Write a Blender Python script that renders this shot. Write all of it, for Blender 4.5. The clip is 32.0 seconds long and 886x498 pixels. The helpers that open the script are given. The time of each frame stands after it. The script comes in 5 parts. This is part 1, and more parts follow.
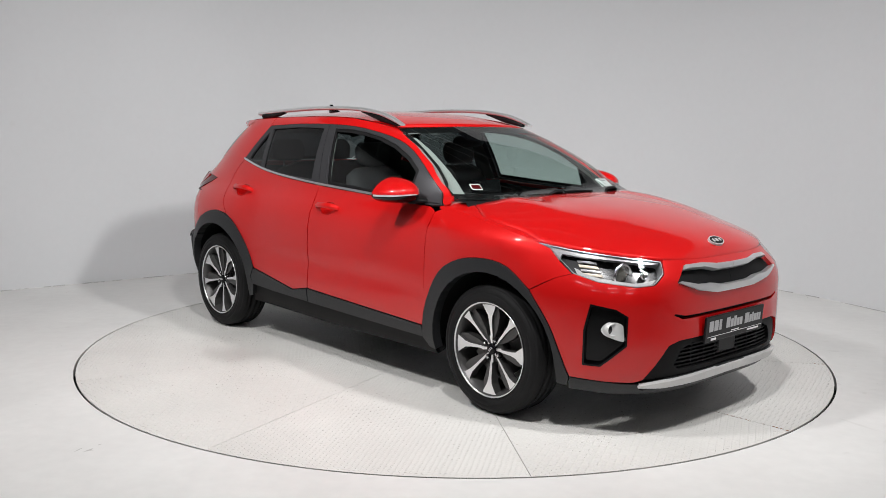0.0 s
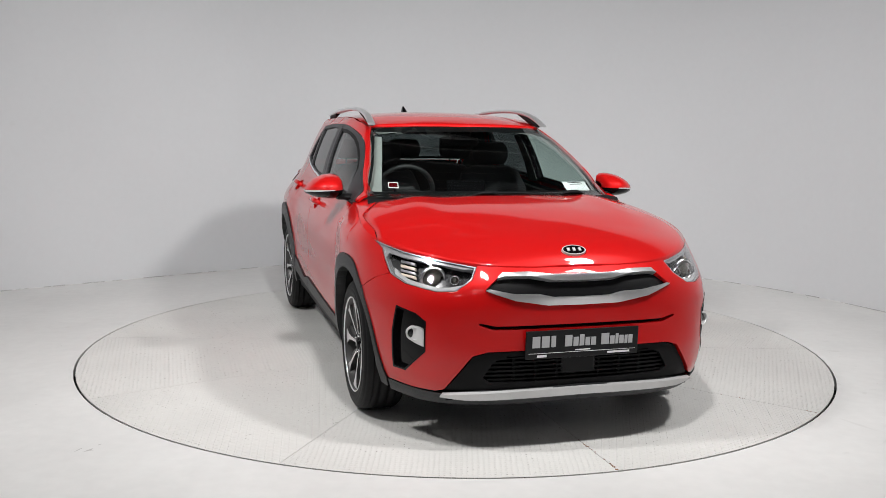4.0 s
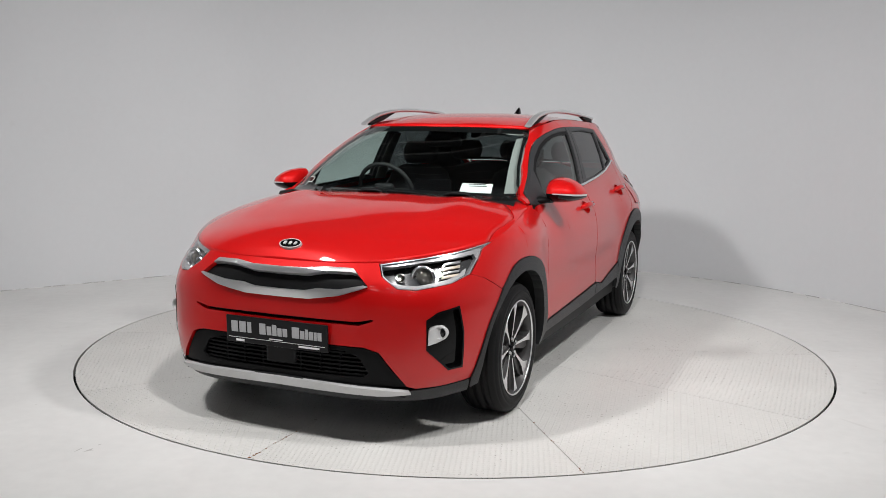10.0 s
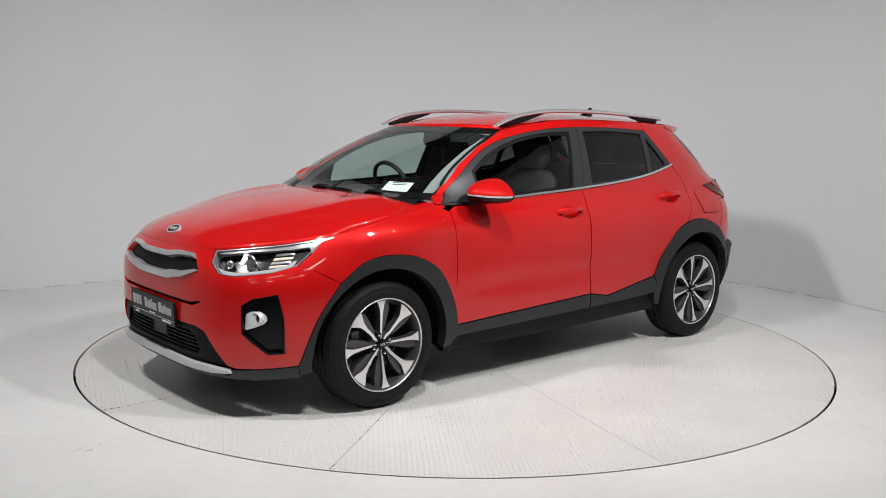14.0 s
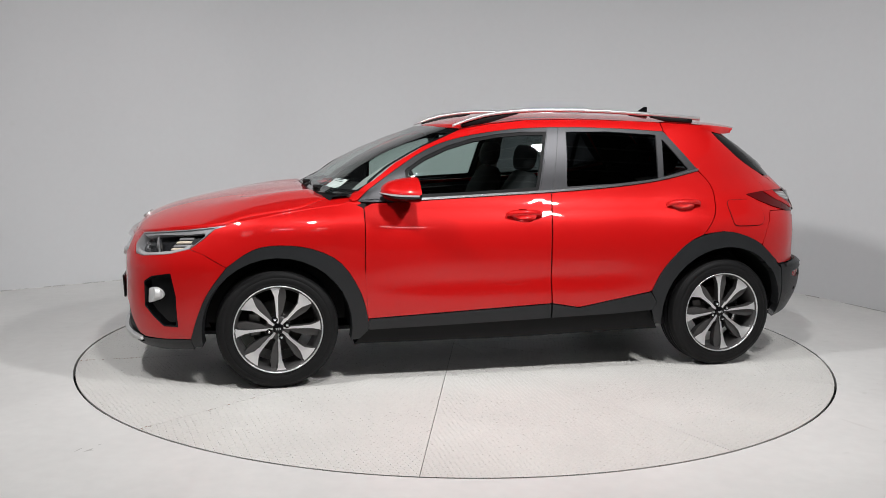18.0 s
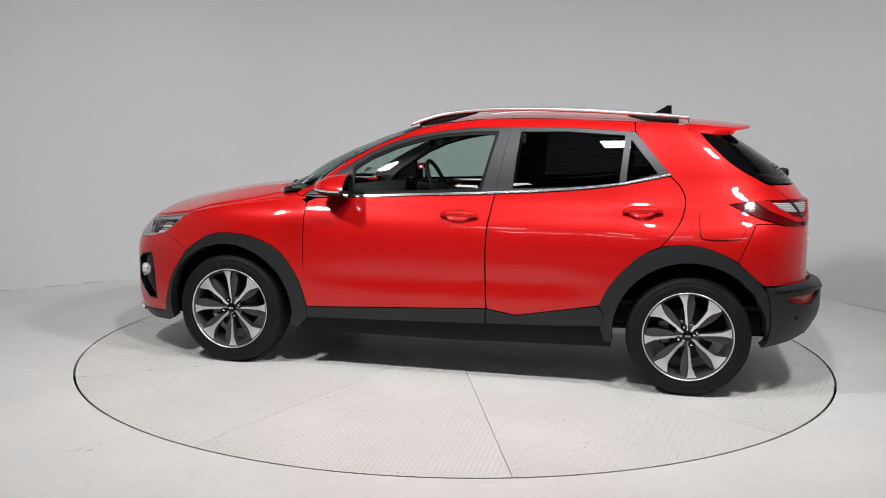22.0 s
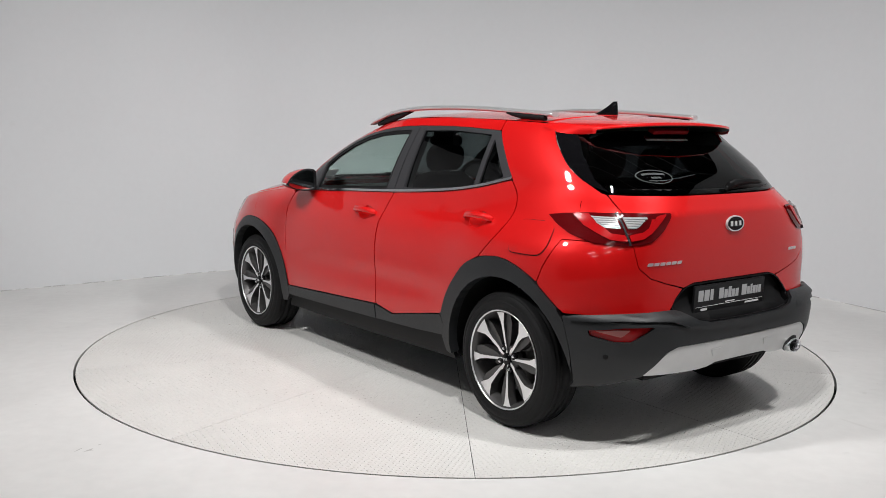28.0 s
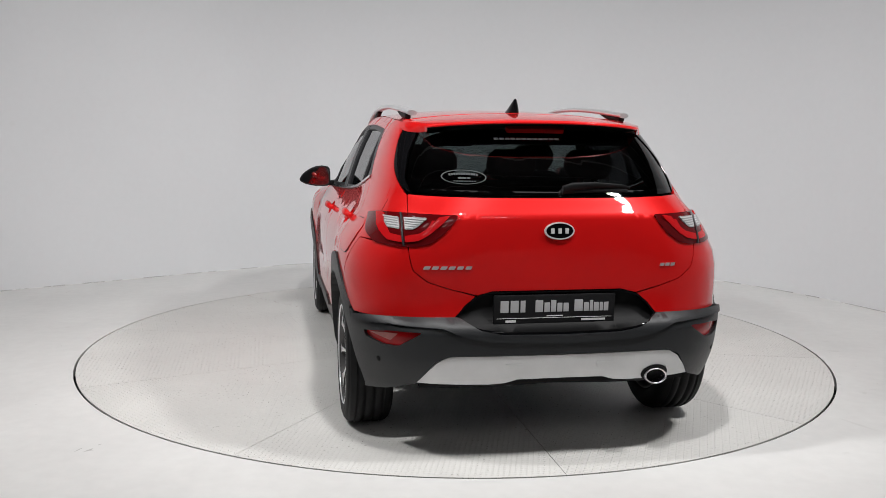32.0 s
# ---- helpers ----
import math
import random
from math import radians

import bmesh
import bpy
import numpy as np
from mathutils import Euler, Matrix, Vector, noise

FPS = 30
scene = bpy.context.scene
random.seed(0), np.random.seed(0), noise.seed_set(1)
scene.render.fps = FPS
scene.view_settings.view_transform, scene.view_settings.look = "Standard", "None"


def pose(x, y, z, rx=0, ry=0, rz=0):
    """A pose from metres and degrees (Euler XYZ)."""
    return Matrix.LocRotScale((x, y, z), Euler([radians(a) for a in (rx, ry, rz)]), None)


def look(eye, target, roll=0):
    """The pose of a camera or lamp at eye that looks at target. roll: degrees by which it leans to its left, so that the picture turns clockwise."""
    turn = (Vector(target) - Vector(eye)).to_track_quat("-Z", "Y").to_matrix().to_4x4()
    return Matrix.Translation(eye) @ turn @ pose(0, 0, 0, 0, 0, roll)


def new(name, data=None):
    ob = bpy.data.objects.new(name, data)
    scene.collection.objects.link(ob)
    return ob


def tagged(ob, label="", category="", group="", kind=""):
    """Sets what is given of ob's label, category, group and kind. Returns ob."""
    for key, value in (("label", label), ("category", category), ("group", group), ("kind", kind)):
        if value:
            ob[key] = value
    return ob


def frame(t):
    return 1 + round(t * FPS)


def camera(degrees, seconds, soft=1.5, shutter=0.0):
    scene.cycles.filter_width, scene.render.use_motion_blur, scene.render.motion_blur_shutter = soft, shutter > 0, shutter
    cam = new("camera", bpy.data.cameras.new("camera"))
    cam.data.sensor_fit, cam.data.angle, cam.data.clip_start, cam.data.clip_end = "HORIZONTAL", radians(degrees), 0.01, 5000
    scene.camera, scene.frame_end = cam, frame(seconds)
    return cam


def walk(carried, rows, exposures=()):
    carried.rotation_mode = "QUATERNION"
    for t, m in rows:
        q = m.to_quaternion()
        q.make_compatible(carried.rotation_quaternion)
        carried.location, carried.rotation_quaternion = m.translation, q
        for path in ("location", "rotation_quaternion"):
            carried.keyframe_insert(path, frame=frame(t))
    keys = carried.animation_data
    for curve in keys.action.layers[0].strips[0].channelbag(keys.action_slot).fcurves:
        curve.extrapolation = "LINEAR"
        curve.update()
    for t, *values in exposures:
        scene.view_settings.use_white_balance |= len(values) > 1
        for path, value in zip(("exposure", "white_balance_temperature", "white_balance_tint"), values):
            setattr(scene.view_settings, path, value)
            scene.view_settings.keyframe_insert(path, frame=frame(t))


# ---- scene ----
CAM = camera(51.56, 32.0, soft=0.5)
EYE = pose(0, -5.778, 1.406, 90 - 7.832, 0, 0.745) @ pose(0, 0, 0, 0, 0, 0.743)
walk(CAM, [(0, EYE), (32, EYE)], [(0, 0.0), (3, 0.0), (6, -0.12), (12, -0.13), (20, -0.17), (25, -0.12), (29, 0.0), (32, 0.0)])

# ---- light: three clusters of three LED floodlights over the front of the turntable, and the hall's ceiling lights behind the camera ----
world = bpy.data.worlds.new("studio_dark")
scene.world = world
world.use_nodes = True
world.node_tree.nodes["Background"].inputs["Color"].default_value = (0.75, 0.85, 1.0, 1)
world.node_tree.nodes["Background"].inputs["Strength"].default_value = 0.02
CLUSTERS = ((0.22, -3.35, 4.25), (2.30, -2.50, 3.75), (-2.35, -2.50, 3.75))
WATTS = 25.0
LAMP_POSES = []
for cx, cy, cz in CLUSTERS:
    aim = look((cx, cy, cz), (-cx * 0.4, 1.0, 0.45))
    for k in (-1, 0, 1):
        LAMP_POSES.append(aim @ pose(0.0, 0.120 * k, 0.0))
for i, m in enumerate(LAMP_POSES):
    data = bpy.data.lights.new("flood", "AREA")
    data.shape, data.size, data.size_y, data.energy = "RECTANGLE", 0.26, 0.085, WATTS
    data.spread = radians(135)
    data.color = (1.0, 0.99, 0.985)
    new("flood", data).matrix_world = m @ pose(0, 0, -0.012)
HALL_LIGHTS = [(x, y, 4.75) for y in (-7.4, -9.6) for x in (-2.6, 0.0, 2.6)]
for spot in HALL_LIGHTS:
    data = bpy.data.lights.new("hall", "AREA")
    data.shape, data.size, data.size_y, data.energy = "RECTANGLE", 1.2, 0.20, 1.6
    data.color = (1.0, 0.985, 0.97)
    new("hall", data).matrix_world = pose(*spot) @ pose(0, 0, -0.02)
# ---- materials ----
def material(name, color, rough=0.5, metal=0.0, coat=0.0, grain=0.0, scale=60.0, bump=0.0, spec=0.5, stain=0.0, stain_scale=2.5):
    """A node material with grain and larger stains in its colour, and fine relief."""
    m = bpy.data.materials.new(name)
    m.use_nodes = True
    tree = m.node_tree
    shader = tree.nodes["Principled BSDF"]
    shader.inputs["Base Color"].default_value = (*color, 1)
    shader.inputs["Roughness"].default_value = rough
    shader.inputs["Metallic"].default_value = metal
    shader.inputs["Coat Weight"].default_value = coat
    shader.inputs["Coat Roughness"].default_value = 0.03
    shader.inputs["Specular IOR Level"].default_value = spec
    if grain or bump or stain:
        where = tree.nodes.new("ShaderNodeTexCoord")
        fine = tree.nodes.new("ShaderNodeTexNoise")
        fine.inputs["Scale"].default_value, fine.inputs["Detail"].default_value = scale, 4
        tree.links.new(where.outputs["Object"], fine.inputs["Vector"])
        wide = tree.nodes.new("ShaderNodeTexNoise")
        wide.inputs["Scale"].default_value, wide.inputs["Detail"].default_value = stain_scale, 5
        tree.links.new(where.outputs["Object"], wide.inputs["Vector"])
        blend = tree.nodes.new("ShaderNodeMix")
        blend.data_type = "RGBA"
        blend.inputs["A"].default_value = (*[c * (1 - grain) for c in color], 1)
        blend.inputs["B"].default_value = (*[min(1, c * (1 + grain)) for c in color], 1)
        tree.links.new(fine.outputs["Fac"], blend.inputs["Factor"])
        dirt = tree.nodes.new("ShaderNodeMix")
        dirt.data_type = "RGBA"
        dirt.blend_type = "MULTIPLY"
        dirt.inputs["Factor"].default_value = 1
        ramp = tree.nodes.new("ShaderNodeMapRange")
        ramp.inputs["From Min"].default_value, ramp.inputs["From Max"].default_value = 0.3, 0.7
        ramp.inputs["To Min"].default_value, ramp.inputs["To Max"].default_value = 1 - stain, 1
        tree.links.new(wide.outputs["Fac"], ramp.inputs["Value"])
        tree.links.new(blend.outputs["Result"], dirt.inputs["A"])
        tree.links.new(ramp.outputs["Result"], dirt.inputs["B"])
        tree.links.new(dirt.outputs["Result"], shader.inputs["Base Color"])
        if bump:
            relief = tree.nodes.new("ShaderNodeBump")
            relief.inputs["Strength"].default_value, relief.inputs["Distance"].default_value = bump, 0.002
            tree.links.new(fine.outputs["Fac"], relief.inputs["Height"])
            tree.links.new(relief.outputs["Normal"], shader.inputs["Normal"])
    return m


def glass(name, tint, gloss_ior=1.5, rough=0.01):
    """A pane: lets tinted light through and reflects by Fresnel."""
    m = bpy.data.materials.new(name)
    m.use_nodes = True
    tree = m.node_tree
    tree.nodes.remove(tree.nodes["Principled BSDF"])
    clear, gloss = tree.nodes.new("ShaderNodeBsdfTransparent"), tree.nodes.new("ShaderNodeBsdfGlossy")
    clear.inputs["Color"].default_value = (*tint, 1)
    gloss.inputs["Roughness"].default_value = rough
    edge, mix = tree.nodes.new("ShaderNodeLayerWeight"), tree.nodes.new("ShaderNodeMixShader")
    power, share = tree.nodes.new("ShaderNodeMath"), tree.nodes.new("ShaderNodeMath")
    power.operation, share.operation = "POWER", "MULTIPLY_ADD"
    edge.inputs["Blend"].default_value = 0.5
    power.inputs[1].default_value = 5.0
    least = ((gloss_ior - 1) / (gloss_ior + 1)) ** 2 * 1.7
    share.inputs[1].default_value, share.inputs[2].default_value = 1 - least, least
    tree.links.new(edge.outputs["Facing"], power.inputs[0])
    tree.links.new(power.outputs[0], share.inputs[0])
    tree.links.new(share.outputs[0], mix.inputs["Fac"])
    tree.links.new(clear.outputs["BSDF"], mix.inputs[1])
    tree.links.new(gloss.outputs["BSDF"], mix.inputs[2])
    tree.links.new(mix.outputs["Shader"], tree.nodes["Material Output"].inputs["Surface"])
    return m


def glow(name, color, strength):
    m = bpy.data.materials.new(name)
    m.use_nodes = True
    shader = m.node_tree.nodes["Principled BSDF"]
    shader.inputs["Base Color"].default_value = (0.8, 0.8, 0.8, 1)
    shader.inputs["Emission Color"].default_value = (*color, 1)
    shader.inputs["Emission Strength"].default_value = strength
    return m


PAINT = material("red_car_paint", (0.52, 0.0046, 0.0048), rough=0.42, metal=0.22, spec=0.12, coat=1.0, grain=0.06, scale=900, stain=0.03, stain_scale=1.5)
CLADDING = material("grey_black_plastic", (0.015, 0.016, 0.0175), rough=0.42, spec=0.36, grain=0.15, scale=400, bump=0.25, stain=0.18, stain_scale=6)
BLACK = material("black_plastic", (0.006, 0.006, 0.0065), rough=0.55, spec=0.15, grain=0.2, scale=200, stain=0.15)
GLOSS = material("gloss_black_trim", (0.003, 0.003, 0.0035), rough=0.08, spec=0.2, grain=0.1, scale=300)
TRIM = material("satin_dark_trim", (0.050, 0.050, 0.054), rough=0.42, metal=0.55, spec=0.3, grain=0.08, scale=300)
CHROME = material("chrome", (0.82, 0.82, 0.84), rough=0.20, metal=1.0, grain=0.03, scale=200)
SATIN = material("satin_silver", (0.72, 0.72, 0.73), rough=0.28, metal=0.80, grain=0.05, scale=250, stain=0.05)
SKID = material("silver_painted_plastic", (0.60, 0.60, 0.60), rough=0.38, metal=0.35, grain=0.06, scale=300, stain=0.10, stain_scale=8)
RUBBER = material("tyre_rubber", (0.009, 0.009, 0.0095), rough=0.60, spec=0.18, grain=0.25, scale=120, bump=0.4, stain=0.25, stain_scale=9)
MACHINED = material("machined_alloy", (0.80, 0.80, 0.81), rough=0.30, metal=0.85, grain=0.06, scale=400)
ALLOY = material("dark_grey_alloy", (0.070, 0.068, 0.068), rough=0.40, metal=0.45, grain=0.10, scale=200)
DISC = material("brake_disc_steel", (0.16, 0.155, 0.15), rough=0.42, metal=0.9, grain=0.2, scale=90, stain=0.2)
INSIDE = material("dark_cabin_trim", (0.013, 0.013, 0.014), rough=0.62, grain=0.2, scale=300, bump=0.2, stain=0.1)
SEAT = material("dark_grey_seat_cloth", (0.016, 0.016, 0.018), rough=0.85, grain=0.3, scale=500, bump=0.4, stain=0.1)
LINING = material("light_grey_cabin_lining", (0.27, 0.28, 0.27), rough=0.8, grain=0.06, scale=400, bump=0.2)
SCREEN = glass("green_windscreen_glass", (0.66, 0.76, 0.73))
PRIVACY = glass("dark_privacy_glass", (0.10, 0.11, 0.115))
LAMP_GREY = material("lamp_inner_grey", (0.42, 0.42, 0.43), rough=0.25, metal=0.45, grain=0.15, scale=80)
LENS = glass("clear_lamp_lens", (0.93, 0.94, 0.95), 1.42)
RED_LENS = material("red_lamp_lens", (0.36, 0.005, 0.007), rough=0.18, spec=0.15, coat=0.3, grain=0.12, scale=120)
DEEP_RED = material("dark_red_lamp_lens", (0.075, 0.002, 0.003), rough=0.12, spec=0.15, coat=0.3, grain=0.12, scale=120)
FROST = material("frosted_lamp_lens", (0.42, 0.42, 0.42), rough=0.25, coat=0.6, grain=0.15, scale=160)
AMBER = material("amber_lamp_insert", (0.66, 0.57, 0.46), rough=0.3, coat=0.5, grain=0.2, scale=150)
LAMP_BLACK = material("lamp_housing_black", (0.018, 0.018, 0.02), rough=0.25, coat=0.3, grain=0.2, scale=200)
PLATE = material("dark_grey_plate", (0.008, 0.008, 0.009), rough=0.35, spec=0.25, grain=0.1, scale=200)
PRINT = material("pale_grey_print", (0.42, 0.42, 0.43), rough=0.4, grain=0.05, scale=300)
PAPER = material("white_paper", (0.80, 0.80, 0.80), rough=0.7, grain=0.03, scale=200)
STICKER = material("pale_sticker", (0.065, 0.072, 0.072), rough=0.85, spec=0.08, grain=0.05, scale=200)
PALE_RED = material("pale_red_lens", (0.40, 0.13, 0.12), rough=0.2, spec=0.2, coat=0.3, grain=0.2, scale=150)
PROJECTOR = material("projector_glass", (0.20, 0.19, 0.17), rough=0.06, metal=0.5, coat=1.0, grain=0.3, scale=60)
POD = material("silver_fog_pod", (0.70, 0.70, 0.70), rough=0.32, metal=0.25, grain=0.05, scale=200)
MIRROR = material("mirror_glass", (0.42, 0.44, 0.45), rough=0.02, metal=1.0, grain=0.02)
# ---- the car's form: half-widths and outlines by height ----
def curve(*knots):
    """A smooth curve through (at, value) knots."""
    xs, ys = [k[0] for k in knots], [k[1] for k in knots]
    n = len(xs)
    slope = [(ys[i + 1] - ys[i]) / (xs[i + 1] - xs[i]) for i in range(n - 1)]
    tan = [slope[0]]
    for i in range(1, n - 1):
        a, b = slope[i - 1], slope[i]
        tan.append(0.0 if a * b <= 0 else 2 * a * b / (a + b))
    tan.append(slope[-1])

    def at(x):
        if x <= xs[0]:
            return ys[0]
        if x >= xs[-1]:
            return ys[-1]
        i = 0
        while x > xs[i + 1]:
            i += 1
        h = xs[i + 1] - xs[i]
        u = (x - xs[i]) / h
        return (ys[i] * (1 + 2 * u) * (1 - u) ** 2 + tan[i] * h * u * (1 - u) ** 2
                + ys[i + 1] * u * u * (3 - 2 * u) + tan[i + 1] * h * u * u * (u - 1))
    return at


SIDE = curve((0.18, 0.80), (0.25, 0.828), (0.33, 0.848), (0.45, 0.858), (0.62, 0.862), (0.75, 0.859), (0.82, 0.850), (0.87, 0.835), (0.91, 0.815), (0.95, 0.789),
             (0.985, 0.767), (1.0, 0.760), (1.05, 0.744), (1.12, 0.725), (1.2, 0.699), (1.28, 0.667), (1.36, 0.629), (1.41, 0.598), (1.45, 0.55))
FRONT = curve((0.18, 2.03), (0.24, 2.085), (0.30, 2.098), (0.40, 2.098), (0.52, 2.096), (0.62, 2.098), (0.70, 2.095), (0.76, 2.070),
              (0.80, 2.035), (0.86, 1.98), (0.95, 1.86), (0.99, 1.70), (1.03, 1.06), (1.152, 0.880), (1.239, 0.712), (1.31, 0.545), (1.391, 0.318), (1.45, 0.17))
FRONT_FROM = curve((0.94, 1.0), (1.03, 0.1), (1.40, -0.65))
FRONT_N = curve((0.2, 3.8), (0.45, 4.1), (0.62, 4.0), (0.8, 3.1), (0.95, 3.0), (1.02, 4.5), (1.10, 5.2), (1.18, 4.9), (1.4, 4.8))
REAR = curve((0.18, -1.84), (0.25, -1.90), (0.34, -1.957), (0.45, -1.988), (0.55, -1.986), (0.585, -1.966), (0.605, -1.922), (0.70, -1.908), (0.85, -1.908),
             (0.975, -1.904), (1.022, -1.900), (1.038, -1.886), (1.09, -1.852), (1.13, -1.824), (1.20, -1.750), (1.30, -1.605), (1.345, -1.530), (1.38, -1.475), (1.45, -1.40))
REAR_N = curve((0.2, 3.8), (0.5, 4.8), (0.8, 5.6), (0.92, 5.5), (1.02, 5.0), (1.12, 3.9), (1.4, 4.4))
REAR_FROM = -0.9
QUARTER = 1.9


def flare(x, z):
    low, haunch = min(1.0, max(0.0, (0.98 - z) / 0.22)), min(1.0, max(0.0, (1.15 - z) / 0.34))
    low, haunch = low * low * (3 - 2 * low), haunch * haunch * (3 - 2 * haunch)
    return (low * 0.032 * math.exp(-((x - 1.29) / (0.44 if x > 1.29 else 0.36)) ** 4) + haunch * 0.034 * math.exp(-((x + 1.36) / 0.44) ** 4)
            + 0.024 * math.exp(-((z - 0.885) / 0.07) ** 2) * math.exp(-((x - 1.20) / 0.36) ** 4) - 0.016 * (x / 1.5) ** 2
            - 0.009 * math.exp(-((z - 0.565) / 0.06) ** 2) * math.exp(-((x + 0.02) / 0.72) ** 6))


def form(s, z):
    """The left half of the body's skin: s runs from the tail's middle (-2.8) by the side (s = x) to the nose's middle (2.9)."""
    b = SIDE(z)
    if s > 1.0:
        a, n, sign, near = FRONT(z) - FRONT_FROM(z), FRONT_N(z), 1, FRONT_FROM(z)
        turn = math.pi / 2 * (1 - (s - 1.0) / QUARTER)
    elif s < REAR_FROM:
        a, n, sign, near = REAR_FROM - REAR(z), REAR_N(z), -1, REAR_FROM
        turn = math.pi / 2 * (1 - (REAR_FROM - s) / QUARTER)
    else:
        x = REAR_FROM + (s - REAR_FROM) / (1.0 - REAR_FROM) * (FRONT_FROM(z) - REAR_FROM)
        return x, b + flare(x, z), z
    c, d = max(0.0, math.cos(turn)), max(0.0, math.sin(turn))
    r = (c ** n + d ** n) ** (-1 / n)
    x = near + sign * a * r * c
    return x, r * d * (b + flare(x, z)), z


def s_by_x(x, z):
    lo, hi = -2.8, 2.9
    for _ in range(30):
        mid = (lo + hi) / 2
        if form(mid, z)[0] < x:
            lo = mid
        else:
            hi = mid
    return lo


def s_by_y(y, z, front):
    lo, hi = (1.0, 2.9) if front else (-2.8, REAR_FROM)
    for _ in range(40):
        mid = (lo + hi) / 2
        if (form(mid, z)[1] > y) == front:
            lo = mid
        else:
            hi = mid
    return lo


HOOD_EDGE = curve((0.75, 0.985), (0.95, 0.968), (1.2, 0.937), (1.55, 0.872), (1.85, 0.830), (1.985, 0.806), (2.04, 0.797))
HOOD_MID = curve((0.75, 1.040), (0.95, 1.036), (1.19, 1.024), (1.43, 0.998), (1.64, 0.962), (1.82, 0.920), (1.93, 0.882), (2.00, 0.843), (2.04, 0.797))
ROOF_EDGE = curve((-1.7, 1.380), (-1.45, 1.402), (-1.17, 1.417), (-0.79, 1.430), (-0.47, 1.437), (-0.15, 1.430), (0.07, 1.404), (0.20, 1.382), (0.318, 1.366))
ROOF_MID = curve((-1.7, 1.402), (-1.45, 1.437), (-1.17, 1.456), (-0.79, 1.471), (-0.47, 1.476), (-0.15, 1.467), (0.07, 1.446), (0.20, 1.424), (0.330, 1.389))


def width_at(x, z):
    return form(s_by_x(x, z), z)[1]


def lid(x, share, edge, mid, power=2.4):
    """A point of the bonnet or roof: share runs from 0 at the middle to 1 at the edge."""
    z = edge(x)
    return x, share * width_at(x, z), z + (mid(x) - z) * (1 - share ** power)
# ---- panels on the form ----
def outline_front(q, z):
    x, y, z = form(2.9 - abs(q), z)
    return Vector((x, y if q >= 0 else -y, z))


def outline_rear(q, z):
    x, y, z = form(-2.8 + abs(q), z)
    return Vector((x, y if q >= 0 else -y, z))


def outline_left(s, z):
    return Vector(form(s, z))


def outline_right(s, z):
    x, y, z = form(s, z)
    return Vector((x, -y, z))


def side_left(x, z):
    return Vector((x, width_at(x, z), z))


def side_right(x, z):
    return Vector((x, -width_at(x, z), z))


def normal_of(skin, u, z):
    e = 0.006
    d = (skin(u + e, z) - skin(u - e, z)).cross(skin(u, z + e) - skin(u, z - e))
    n = d.normalized()
    p = skin(u, z)
    if n.dot(Vector((p.x * 0.3, p.y, 0.05))) < 0:
        n = -n
    return n


def on_side(*pairs):
    """Corners by x and height, as places round the body."""
    return [(s_by_x(x, z), z) for x, z in pairs]


def flat_side(*pairs):
    """Corners by x and height on the sides themselves."""
    return list(pairs)


def on_front(*pairs):
    """Corners by distance from the middle and height; ("x", x, z) for those past the corner."""
    return [(2.9 - s_by_x(p[1], p[2]), p[2]) if p[0] == "x" else (2.9 - s_by_y(p[0], p[1], True) if p[0] > 0 else 0.0, p[1]) for p in pairs]


def on_rear(*pairs):
    return [(2.8 + s_by_x(p[1], p[2]), p[2]) if p[0] == "x" else (2.8 + s_by_y(p[0], p[1], False) if p[0] > 0 else 0.0, p[1]) for p in pairs]


def both(half):
    """A half outline from the middle out and back to the middle, closed by its mirror image."""
    return half + [(-u, z) for u, z in reversed(half) if abs(u) > 1e-6]


def shrink(pts, d):
    """The outline moved inwards by d."""
    area = sum(a[0] * b[1] - b[0] * a[1] for a, b in zip(pts, pts[1:] + pts[:1]))
    sign = 1 if area > 0 else -1
    out = []
    for i, p in enumerate(pts):
        a, b = Vector(pts[i - 1]), Vector(pts[(i + 1) % len(pts)])
        p = Vector(p)
        e, f = (p - a).normalized(), (b - p).normalized()
        n1, n2 = Vector((-e.y, e.x)) * sign, Vector((-f.y, f.x)) * sign
        m = n1 + n2
        m = m / max(0.35, m.dot(n1)) if m.length > 1e-6 else n1
        out.append(tuple(p + m * d))
    return out


def rounded(pts, r=0.012, n=3):
    """The outline with its corners cut round."""
    out = []
    for i, p in enumerate(pts):
        p, a, b = Vector(p), Vector(pts[i - 1]), Vector(pts[(i + 1) % len(pts)])
        d1, d2 = min(r, (a - p).length * 0.45), min(r, (b - p).length * 0.45)
        s, e = p + (a - p).normalized() * d1, p + (b - p).normalized() * d2
        for k in range(n + 1):
            t = k / n
            out.append(tuple(s * (1 - t) ** 2 + p * 2 * t * (1 - t) + e * t * t))
    return out


